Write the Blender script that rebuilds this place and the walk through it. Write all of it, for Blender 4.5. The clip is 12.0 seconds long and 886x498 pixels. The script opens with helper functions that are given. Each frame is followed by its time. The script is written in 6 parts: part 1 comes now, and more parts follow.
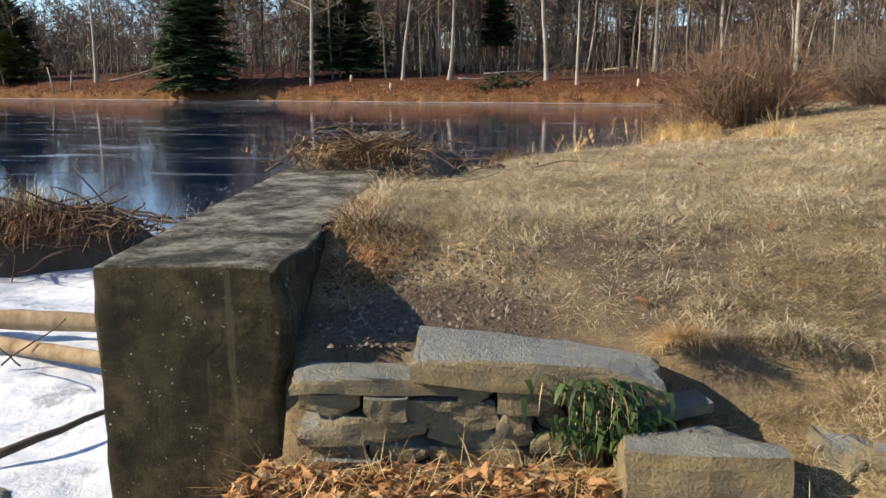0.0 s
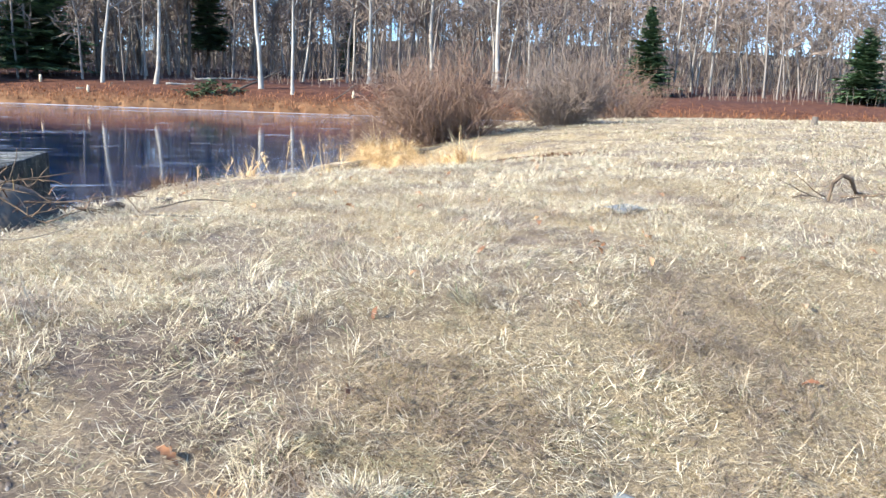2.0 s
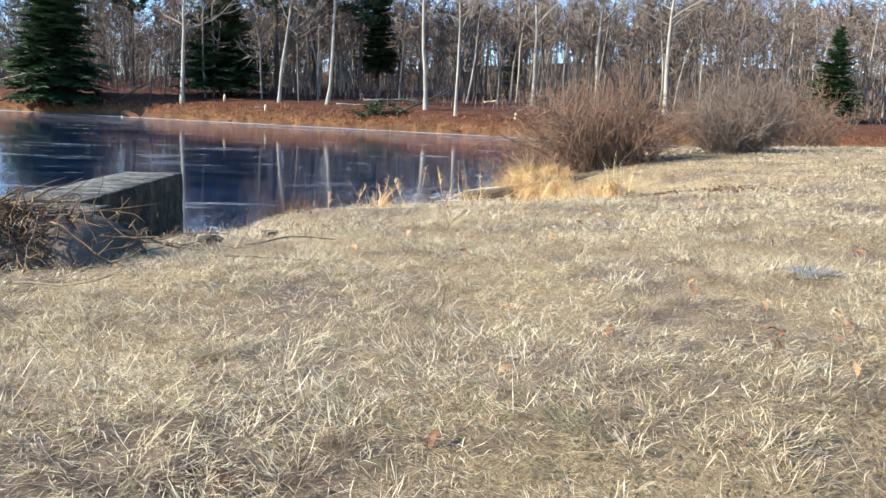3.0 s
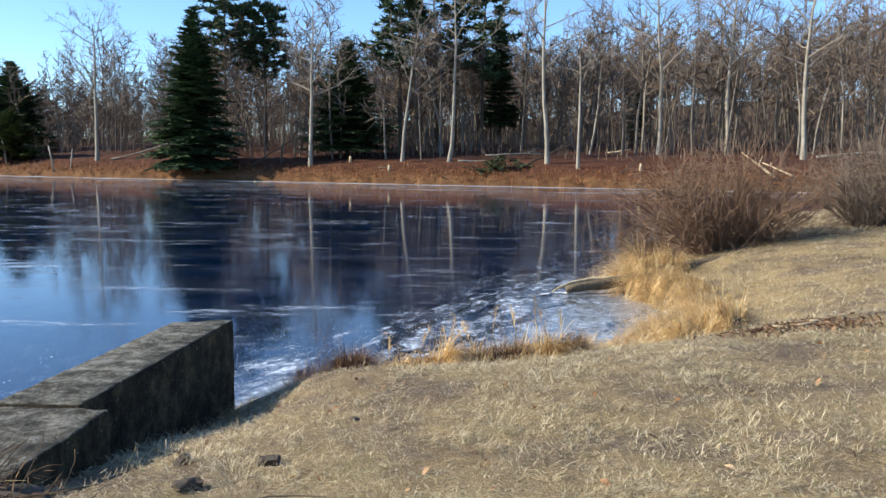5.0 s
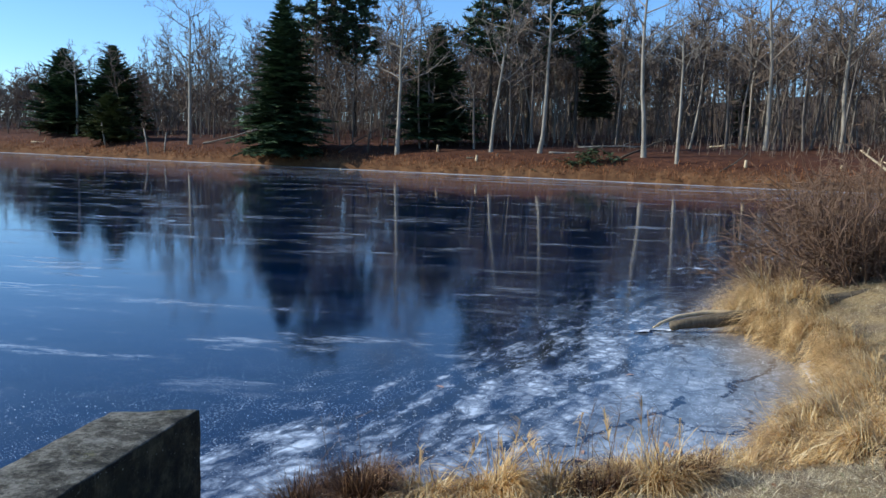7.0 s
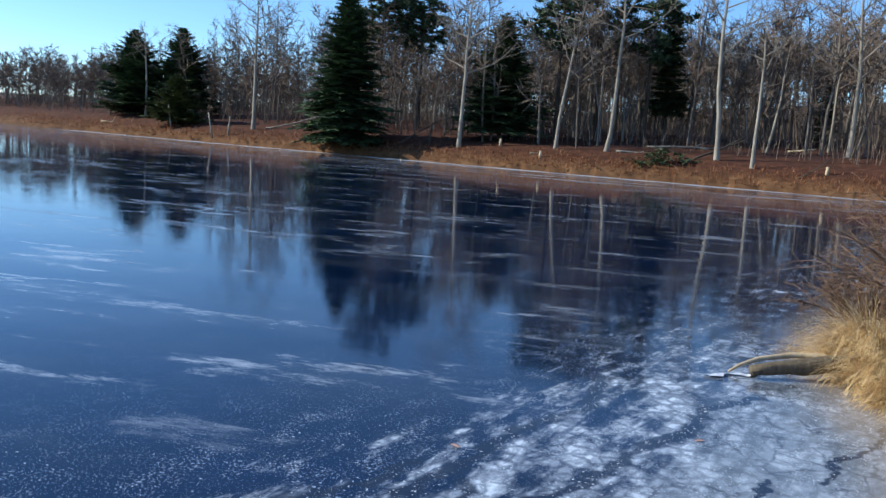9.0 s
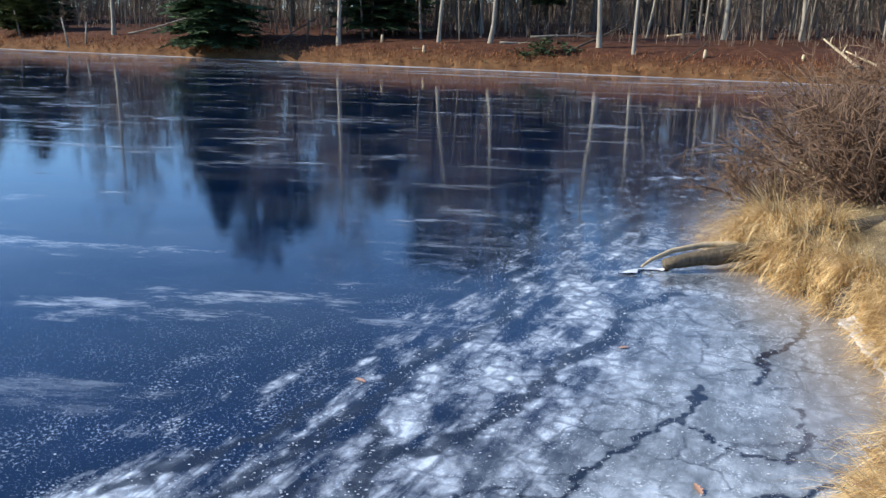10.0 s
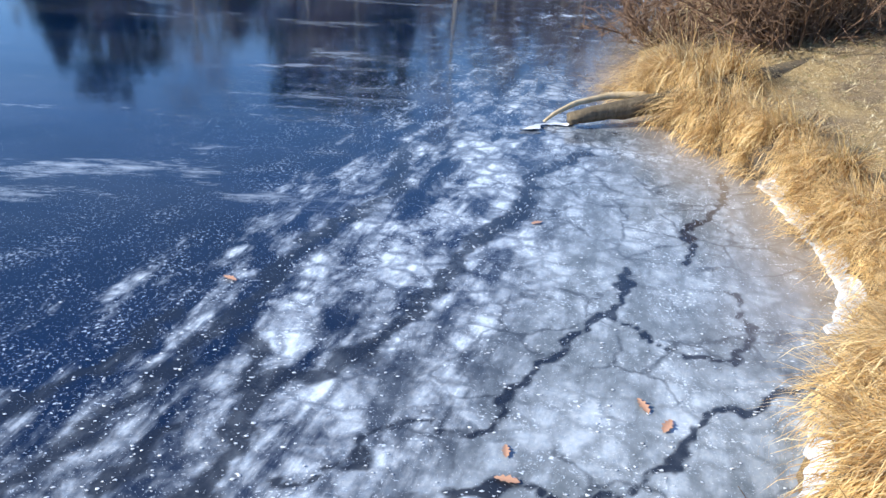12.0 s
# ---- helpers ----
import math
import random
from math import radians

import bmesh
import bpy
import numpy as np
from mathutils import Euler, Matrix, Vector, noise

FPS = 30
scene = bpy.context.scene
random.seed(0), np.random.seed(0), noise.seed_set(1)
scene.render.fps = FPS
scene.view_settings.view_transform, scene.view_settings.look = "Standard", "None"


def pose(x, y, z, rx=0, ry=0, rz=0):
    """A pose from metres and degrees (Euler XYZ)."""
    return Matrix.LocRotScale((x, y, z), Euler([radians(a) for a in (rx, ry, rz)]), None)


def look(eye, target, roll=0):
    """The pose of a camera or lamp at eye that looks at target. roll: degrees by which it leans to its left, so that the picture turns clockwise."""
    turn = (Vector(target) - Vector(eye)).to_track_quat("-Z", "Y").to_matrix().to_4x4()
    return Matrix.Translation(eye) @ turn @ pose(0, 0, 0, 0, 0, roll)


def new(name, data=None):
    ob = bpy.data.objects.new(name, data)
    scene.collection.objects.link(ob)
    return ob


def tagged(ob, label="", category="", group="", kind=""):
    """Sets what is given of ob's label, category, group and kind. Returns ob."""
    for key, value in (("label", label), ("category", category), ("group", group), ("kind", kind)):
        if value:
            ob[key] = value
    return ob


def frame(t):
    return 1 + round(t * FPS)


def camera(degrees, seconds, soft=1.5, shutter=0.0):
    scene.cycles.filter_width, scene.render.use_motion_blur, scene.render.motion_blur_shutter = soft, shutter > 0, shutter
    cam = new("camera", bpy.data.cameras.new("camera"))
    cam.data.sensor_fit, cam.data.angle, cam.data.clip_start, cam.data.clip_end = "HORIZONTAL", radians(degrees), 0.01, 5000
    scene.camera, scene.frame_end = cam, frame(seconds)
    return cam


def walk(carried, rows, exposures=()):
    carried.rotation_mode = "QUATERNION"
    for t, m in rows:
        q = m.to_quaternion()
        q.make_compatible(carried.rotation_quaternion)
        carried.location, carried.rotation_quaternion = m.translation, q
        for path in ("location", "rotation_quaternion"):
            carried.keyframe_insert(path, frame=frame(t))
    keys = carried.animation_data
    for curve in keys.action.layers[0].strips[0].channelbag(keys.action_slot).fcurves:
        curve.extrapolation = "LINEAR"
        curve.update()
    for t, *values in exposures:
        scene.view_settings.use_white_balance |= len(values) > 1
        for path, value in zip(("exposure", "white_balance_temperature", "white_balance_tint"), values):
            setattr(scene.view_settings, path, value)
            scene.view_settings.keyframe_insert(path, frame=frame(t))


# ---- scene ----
cam = camera(57.0, 12.0)
EXPOSURES = [(0.0,0.78,7300,10),(0.5,1.3,6800,10),(1.0,1.55,6050,10),(1.5,1.72,5650,9),(2.0,1.8,5550,9),(2.5,1.45,5800,9),(3.5,1.4,6050,9),(5.3,0.62,6250,8),(6.0,0.4,6000,8),(6.5,0.22,5650,6),(7.0,0.2,5600,6),(7.5,0.35,5700,6),(9.5,0.34,5700,6),(10.0,0.58,6000,8),(10.5,0.65,6100,8),(11.0,0.7,6200,8),(11.5,0.62,6250,8),(12.0,0.88,6000,8)]
PATH = [
    (0, (0.47, -2.205, 1.384), (0.436, -0.244, 0.991), 0.1),
    (0.5, (0.582, -2.053, 1.377), (0.897, -0.117, 0.985), 0.0),
    (1, (0.78, -1.865, 1.413), (1.285, 0.032, 1.028), -0.4),
    (1.5, (0.93, -1.721, 1.419), (1.565, 0.136, 1.03), 0.7),
    (2, (1.078, -1.468, 1.49), (1.698, 0.399, 1.13), 2.1),
    (2.5, (1.275, -1.165, 1.494), (1.705, 0.764, 1.189), 2.0),
    (3, (1.42, -0.794, 1.521), (1.664, 1.164, 1.196), 2.8),
    (3.5, (1.504, -0.377, 1.646), (1.646, 1.594, 1.341), 2.9),
    (5.3, (2.002, 0.32, 2.324), (1.86, 2.303, 2.106), 0.9),
    (5.5, (2.006, 0.518, 2.365), (1.814, 2.496, 2.145), 1.4),
    (6, (1.982, 1.134, 2.443), (1.723, 3.109, 2.262), 1.6),
    (6.5, (2.028, 1.767, 2.471), (1.716, 3.732, 2.268), 0.4),
    (7, (2.006, 2.369, 2.45), (1.718, 4.332, 2.195), 1.7),
    (7.5, (2.074, 2.949, 2.44), (1.745, 4.902, 2.157), 0.8),
    (7.7, (2.1, 3.177, 2.47), (1.731, 5.12, 2.172), 0.8),
    (9.3, (1.986, 4.378, 2.483), (1.564, 6.314, 2.205), 4.3),
    (9.5, (1.946, 4.548, 2.454), (1.644, 6.501, 2.148), 4.6),
    (10, (1.837, 5.034, 2.382), (1.682, 6.963, 1.877), 1.6),
    (10.5, (1.781, 5.417, 2.293), (1.65, 7.225, 1.449), 0.4),
    (11, (1.675, 5.691, 2.213), (1.748, 7.365, 1.121), 4.0),
    (11.5, (1.608, 5.937, 2.176), (1.832, 7.549, 1.014), 5.8),
    (12, (1.642, 6.097, 2.268), (1.823, 7.892, 1.405), 4.2),
]
walk(cam, [(t, look(eye, target, roll)) for t, eye, target, roll in PATH], EXPOSURES)

# ---- world and sun ----
SUN_ELEV, SUN_AZ = 28.0, 261.0        # degrees; azimuth clockwise from +y
world = bpy.data.worlds.new("sky")
scene.world = world
world.use_nodes = True
wn = world.node_tree
sky = wn.nodes.new("ShaderNodeTexSky")
sky.sky_type = "NISHITA"
sky.sun_disc = False
sky.sun_elevation, sky.sun_rotation = radians(SUN_ELEV), radians(SUN_AZ)
sky.altitude = 1500
sky.air_density, sky.dust_density, sky.ozone_density = 1.0, 0.0, 5.0
wn.links.new(sky.outputs[0], wn.nodes["Background"].inputs[0])
wn.nodes["Background"].inputs[1].default_value = 0.15
sun = new("sun", bpy.data.lights.new("sun", "SUN"))
sun.data.energy, sun.data.angle, sun.data.color = 5.0, radians(0.55), (1.0, 0.90, 0.74)
a, e = radians(SUN_AZ), radians(SUN_ELEV)
sun.matrix_world = look((30 * math.sin(a) * math.cos(e), 30 * math.cos(a) * math.cos(e), 30 * math.sin(e)), (0, 0, 0))


# ---- material helpers ----
class Mat:
    """A node material with a Principled shader and a few short-hands."""

    def __init__(self, name, rough=0.8, spec=0.3):
        self.m = bpy.data.materials.new(name)
        self.m.use_nodes = True
        self.t = self.m.node_tree
        self.b = self.t.nodes["Principled BSDF"]
        self.b.inputs["Roughness"].default_value = rough
        self.b.inputs["Specular IOR Level"].default_value = spec
        self.geo = self.t.nodes.new("ShaderNodeNewGeometry")
        self.info = self.t.nodes.new("ShaderNodeObjectInfo")

    def node(self, kind, **vals):
        n = self.t.nodes.new(kind)
        for k, v in vals.items():
            setattr(n, k, v)
        return n

    def link(self, a, b):
        self.t.links.new(a, b)

    def put(self, socket, v):
        if hasattr(v, "is_output"):
            self.link(v, socket)
        else:
            socket.default_value = v

    def noise(self, scale, detail=5, rough=0.6, vec=None, stretch=None, dist=0.0):
        n = self.node("ShaderNodeTexNoise")
        n.inputs["Scale"].default_value, n.inputs["Detail"].default_value, n.inputs["Roughness"].default_value = scale, detail, rough
        n.inputs["Distortion"].default_value = dist
        v = vec or self.geo.outputs["Position"]
        if stretch:
            mp = self.node("ShaderNodeMapping")
            mp.inputs["Scale"].default_value = stretch[:3]
            if len(stretch) > 3:
                mp.inputs["Rotation"].default_value = (0, 0, radians(stretch[3]))
            self.link(v, mp.inputs[0])
            v = mp.outputs[0]
        self.link(v, n.inputs["Vector"])
        return n.outputs["Fac"]

    def ramp(self, fac, stops, mode="LINEAR"):
        r = self.node("ShaderNodeValToRGB")
        r.color_ramp.interpolation = mode
        el = r.color_ramp.elements
        while len(el) < len(stops):
            el.new(0.5)
        for s, (p, c) in zip(el, stops):
            s.position = p
            s.color = (*c, 1) if hasattr(c, "__len__") else (c, c, c, 1)
        self.link(fac, r.inputs[0])
        return r.outputs[0]

    def mix(self, fac, a, b, mode="MIX"):
        n = self.node("ShaderNodeMix", data_type="RGBA", blend_type=mode)
        self.put(n.inputs[0], fac)
        self.put(n.inputs[6], a if hasattr(a, "is_output") else (*a, 1))
        self.put(n.inputs[7], b if hasattr(b, "is_output") else (*b, 1))
        return n.outputs[2]

    def math(self, op, a, b=0.0, c=0.0):
        n = self.node("ShaderNodeMath", operation=op)
        for i, v in enumerate((a, b, c)):
            self.put(n.inputs[i], v)
        return n.outputs[0]

    def span(self, v, a, b, lo=0.0, hi=1.0):
        n = self.node("ShaderNodeMapRange", interpolation_type="SMOOTHSTEP")
        self.put(n.inputs[0], v)
        for i, q in enumerate((a, b, lo, hi)):
            n.inputs[i + 1].default_value = q
        return n.outputs[0]

    def xyz(self):
        s = self.node("ShaderNodeSeparateXYZ")
        self.link(self.geo.outputs["Position"], s.inputs[0])
        return s.outputs

    def color(self, c):
        self.put(self.b.inputs["Base Color"], c if hasattr(c, "is_output") else (*c, 1))

    def rough(self, r):
        self.put(self.b.inputs["Roughness"], r)

    def bump(self, h, strength=0.4, dist=0.01):
        n = self.node("ShaderNodeBump")
        n.inputs["Strength"].default_value, n.inputs["Distance"].default_value = strength, dist
        self.link(h, n.inputs["Height"])
        self.link(n.outputs[0], self.b.inputs["Normal"])


def island_mat(name, stops, rough=0.7, translucent=0.0, patch=None):
    """Colour varied piece by piece; patch: (scale, colour, low, high) mixes in drifts of another tone."""
    m = Mat(name, rough, 0.25)
    c = m.ramp(m.geo.outputs["Random Per Island"], stops)
    if patch:
        sc, col, lo, hi = patch
        c = m.mix(m.span(m.noise(sc, 4), lo, hi), c, m.mix(0.62, c, col))
    m.color(c)
    if translucent:
        m.b.inputs["Subsurface Weight"].default_value = 0.0
        tr = m.node("ShaderNodeBsdfTranslucent")
        m.put(tr.inputs[0], c)
        mx = m.node("ShaderNodeMixShader")
        mx.inputs[0].default_value = translucent
        m.link(m.b.outputs[0], mx.inputs[1])
        m.link(tr.outputs[0], mx.inputs[2])
        m.link(mx.outputs[0], m.t.nodes["Material Output"].inputs[0])
    return m.m


# ---- materials ----
def make_ground():
    m = Mat("ground_soil_and_litter", 0.92, 0.15)
    x, y, z = m.xyz()
    soil = m.ramp(m.noise(9, 8, 0.7), [(0.25, (0.07, 0.05, 0.036)), (0.5, (0.15, 0.11, 0.078)), (0.75, (0.25, 0.19, 0.135))])
    straw = m.ramp(m.noise(75, 8, 0.8, dist=1.5), [(0.36, (0.07, 0.047, 0.024)), (0.5, (0.30, 0.218, 0.108)), (0.64, (0.66, 0.51, 0.27))])
    lawn = m.mix(m.span(m.noise(1.1, 6, 0.65), 0.34, 0.58), soil, straw)
    def patch(cx, cy, rx, ry):
        u = m.math("POWER", m.math("ABSOLUTE", m.math("DIVIDE", m.math("SUBTRACT", x, cx), rx)), 2.0)
        v = m.math("POWER", m.math("ABSOLUTE", m.math("DIVIDE", m.math("SUBTRACT", y, cy), ry)), 2.0)
        return m.span(m.math("ADD", m.math("ADD", u, v), m.math("MULTIPLY", m.noise(5, 5), 0.8)), 1.7, 0.8)

    bare = m.math("MAXIMUM", patch(0.4, 0.1, 0.5, 0.3), m.math("MULTIPLY", patch(1.6, 0.0, 0.6, 0.4), 0.5))
    bare = m.math("MAXIMUM", bare, m.math("MULTIPLY", patch(2.6, 0.6, 1.2, 0.7), 0.3))
    earth = m.ramp(m.noise(40, 8, 0.8), [(0.3, (0.045, 0.033, 0.025)), (0.5, (0.10, 0.075, 0.055)), (0.72, (0.19, 0.145, 0.105))])
    lawn = m.mix(bare, lawn, earth)
    green = m.span(m.noise(2.3, 5), 0.62, 0.75)
    lawn = m.mix(m.math("MULTIPLY", green, 0.35), lawn, (0.16, 0.17, 0.06))
    # leaf litter of the far bank
    red = m.ramp(m.noise(1.7, 8, 0.75), [(0.28, (0.028, 0.012, 0.008)), (0.5, (0.08, 0.032, 0.017)), (0.72, (0.17, 0.072, 0.034))])
    fringe = m.ramp(m.noise(1.2, 6), [(0.35, (0.085, 0.04, 0.018)), (0.7, (0.20, 0.105, 0.046))])
    red = m.mix(m.span(z, 0.4, 1.5), fringe, red)
    # the upper slope's shade is put into the colour as dark drifts
    dark = m.span(m.noise(0.16, 4), 0.45, 0.6)
    red = m.mix(m.math("MULTIPLY", dark, m.span(z, 1.6, 2.6)), red, (0.055, 0.026, 0.02))
    red = m.mix(m.span(z, 3.4, 5.0), red, m.ramp(m.noise(0.8, 6, 0.7), [(0.3, (0.045, 0.03, 0.022)), (0.7, (0.12, 0.085, 0.06))]))
    c = m.mix(m.span(y, 36, 40), lawn, red)
    bed = m.span(z, 0.05, -0.12)
    c = m.mix(bed, c, (0.03, 0.03, 0.035))
    m.color(c)
    m.bump(m.noise(45, 8, 0.8), 0.7, 0.02)
    return m.m


def make_ice():
    m = Mat("lake_ice", 0.1, 0.5)
    m.b.inputs["IOR"].default_value = 1.48
    x, y, z = m.xyz()
    pos = m.geo.outputs["Position"]

    def attr(name):
        n = m.node("ShaderNodeAttribute")
        n.attribute_name = name
        return n.outputs["Fac"]

    off = attr("offing")                         # metres from the far bank
    d, crack = attr("shore"), attr("crack")       # metres from the near bank; 1 in the middle of a crack
    # across and along the main set of cracks
    xa, ya = m.math("SUBTRACT", x, 0.15), m.math("SUBTRACT", y, 8.29)
    e = m.math("SUBTRACT", m.math("MULTIPLY", xa, 0.935), m.math("MULTIPLY", ya, 0.355))
    a = m.math("ADD", m.math("MULTIPLY", xa, 0.355), m.math("MULTIPLY", ya, 0.935))
    v = m.node("ShaderNodeCombineXYZ")
    m.link(e, v.inputs[0])
    m.link(m.math("MULTIPLY", a, 0.5), v.inputs[1])
    v = v.outputs[0]
    u = m.node("ShaderNodeCombineXYZ")           # drawn out along the cracks
    m.link(e, u.inputs[0])
    m.link(m.math("MULTIPLY", a, 0.22), u.inputs[1])
    u = u.outputs[0]
    big = m.noise(1.0, 4, 0.6, vec=v)
    cloud = m.noise(3.4, 7, 0.62, vec=v, dist=0.5)
    streak = m.noise(4.2, 7, 0.68, vec=u, dist=0.3)
    fine = m.noise(26, 6, 0.72)
    mid = m.noise(9, 6, 0.65, vec=v)
    lip = m.math("MULTIPLY", m.span(d, 2.2, 0.5, 0.0, 2.0), m.span(x, 1.6, 0.4))      # the frosted strip along the bank
    cover = m.span(m.math("ADD", m.math("ADD", e, lip), m.math("MULTIPLY", m.math("SUBTRACT", m.math("ADD", streak, m.math("MULTIPLY_ADD", cloud, 0.6, m.math("MULTIPLY", big, 0.4))), 1.0), 4.6)), -0.45, 0.85)
    back = m.span(m.math("ADD", a, m.math("MULTIPLY", big, 6)), 13.5, 7.5)
    wisp = m.span(m.noise(0.8, 8, 0.72, stretch=(0.8, 1.8, 1, 15)), 0.50, 0.62)
    cover = m.math("MULTIPLY", cover, m.math("MAXIMUM", back, m.math("MULTIPLY", wisp, 0.8)))

    def plates(scale, wobble, grain):
        """Distance to the edge of warped polygons."""
        warp = m.node("ShaderNodeVectorMath", operation="ADD")
        nz = m.node("ShaderNodeTexNoise")
        nz.inputs["Scale"].default_value, nz.inputs["Detail"].default_value = grain, 5
        m.link(pos, nz.inputs["Vector"])
        sc = m.node("ShaderNodeVectorMath", operation="SCALE")
        m.link(nz.outputs["Color"], sc.inputs[0])
        sc.inputs["Scale"].default_value = wobble
        m.link(pos, warp.inputs[0])
        m.link(sc.outputs[0], warp.inputs[1])
        vo = m.node("ShaderNodeTexVoronoi", feature="DISTANCE_TO_EDGE")
        vo.inputs["Scale"].default_value = scale
        m.link(warp.outputs[0], vo.inputs["Vector"])
        return vo.outputs["Distance"]

    pad = plates(5.2, 0.16, 6.0)
    grey = m.math("MULTIPLY", m.span(m.math("ADD", e, m.math("MULTIPLY", m.math("SUBTRACT", big, 0.5), 1.4)), 1.0, 2.0), m.span(a, 8.5, 4.5))
    cell = m.math("MULTIPLY_ADD", m.span(m.math("ADD", pad, m.math("MULTIPLY", m.math("SUBTRACT", fine, 0.5), 0.12)), -0.01, 0.26), 0.62, 0.38)
    body = m.math("MULTIPLY_ADD", m.span(cloud, 0.42, 0.62), 0.52, 0.06)
    body = m.math("ADD", body, m.math("MULTIPLY", m.span(streak, 0.45, 0.62), 0.42))
    body = m.math("ADD", body, m.math("MULTIPLY", m.span(mid, 0.46, 0.68), 0.20))
    body = m.math("MULTIPLY", body, m.math("MULTIPLY_ADD", grey, -0.42, 1.0))
    w = m.math("MULTIPLY", m.math("MULTIPLY", cover, cell), body)
    film = m.math("MULTIPLY", m.span(m.noise(0.33, 6, 0.65, stretch=(0.7, 1.5, 1, 12)), 0.40, 0.66), m.span(d, 2.0, 6.0, 0.008, 0.03))
    w = m.math("MAXIMUM", w, m.math("MULTIPLY", film, m.span(off, 25, 48)))
    # crumbs of rime
    crumb = m.span(m.math("ADD", m.noise(42, 4, 0.7), m.math("MULTIPLY", cloud, 0.35)), 0.74, 0.82)
    rime = m.math("MULTIPLY", crumb, m.span(e, -4.0, 1.0, 0.15, 1.0))
    rime = m.math("MULTIPLY", rime, m.span(m.noise(2.6, 4, 0.6), 0.40, 0.62, 0.15, 1.0))
    w = m.math("MAXIMUM", w, m.math("MULTIPLY", rime, m.span(d, 6, 2)))
    frost = m.span(m.noise(0.5, 9, 0.78, stretch=(0.5, 1.7, 1, 8)), 0.54, 0.66)
    frost = m.math("MULTIPLY", frost, m.span(m.noise(0.12, 3), 0.30, 0.50))
    w = m.math("MAXIMUM", w, m.math("MULTIPLY", frost, m.span(d, 1.5, 5, 0.0, 0.46)))
    # long thin seams and drifts towards the far side
    seam = m.math("MULTIPLY", m.span(m.math("ABSOLUTE", m.math("SUBTRACT", m.noise(0.16, 6, 0.6, stretch=(0.45, 2.2, 1, -6)), 0.5)), 0.009, 0.002), m.span(d, 6, 12, 0.0, 0.5))
    w = m.math("MAXIMUM", w, m.math("MULTIPLY", seam, m.span(m.noise(0.25, 4), 0.42, 0.6)))
    rimw = m.span(m.math("ADD", off, m.math("MULTIPLY", m.noise(0.5, 4, stretch=(0.4, 1, 1)), 5)), 5.6, 2.8)
    w = m.math("MAXIMUM", w, m.math("MULTIPLY", rimw, 0.75))
    farw = m.math("MULTIPLY", m.span(off, 28, 8), m.span(m.noise(0.35, 6, 0.7, stretch=(0.3, 3.5, 1, 14)), 0.49, 0.64))
    w = m.math("MAXIMUM", w, m.math("MULTIPLY", farw, 0.65))
    specks = m.span(m.noise(80, 3, 0.6), 0.65, 0.70)
    w = m.math("MAXIMUM", w, m.math("MULTIPLY", specks, m.span(d, 9, 2.5, 0.0, 0.9)))
    # cracks: the wide ones with torn edges, and hairlines round the plates by the bank
    torn = m.span(m.math("ADD", crack, m.math("ADD", m.math("MULTIPLY", m.math("SUBTRACT", mid, 0.5), 0.9), m.math("MULTIPLY", m.math("SUBTRACT", fine, 0.5), 0.7))), 0.16, 0.70)
    hair = m.math("MULTIPLY", m.span(plates(2.3, 0.30, 3.5), 0.055, 0.004), m.span(m.math("ADD", e, big), 1.0, 2.0))
    hair = m.math("MULTIPLY", hair, m.math("MULTIPLY", m.span(d, 3.4, 2.2), m.span(m.noise(1.3, 3), 0.40, 0.56)))
    dark = m.math("MAXIMUM", torn, m.math("MULTIPLY", hair, 0.6))
    w = m.math("MULTIPLY", w, m.math("SUBTRACT", 1.0, m.math("MULTIPLY", dark, 0.88)))
    deep = m.ramp(m.noise(0.5, 5), [(0.3, (0.0008, 0.0048, 0.019)), (0.7, (0.0018, 0.0115, 0.046))])
    deep = m.mix(grey, deep, m.ramp(mid, [(0.3, (0.10, 0.115, 0.125)), (0.7, (0.21, 0.235, 0.255))]))
    deep = m.mix(dark, deep, (0.012, 0.015, 0.025))
    milk = m.ramp(fine, [(0.3, (0.52, 0.62, 0.74)), (0.7, (0.88, 0.92, 0.96))])
    c = m.mix(w, deep, milk)
    silt = m.math("MULTIPLY", m.span(m.math("ADD", d, m.math("MULTIPLY", big, 0.5)), 1.2, 0.4), m.span(y, 9.2, 10.6))
    c = m.mix(m.math("MULTIPLY", silt, 0.6), c, (0.38, 0.31, 0.24))
    m.color(c)
    r = m.math("MULTIPLY_ADD", w, 0.35, 0.03)
    r = m.math("ADD", r, m.math("MULTIPLY", m.span(m.noise(0.9, 5, stretch=(0.6, 1.8, 1)), 0.4, 0.7), 0.03))
    m.rough(r)
    m.bump(m.math("ADD", m.math("ADD", m.noise(5.5, 6, 0.65), m.math("MULTIPLY", m.noise(0.8, 3), 2.0)), m.math("MULTIPLY", w, 1.2)), 0.04, 0.02)
    return m.m


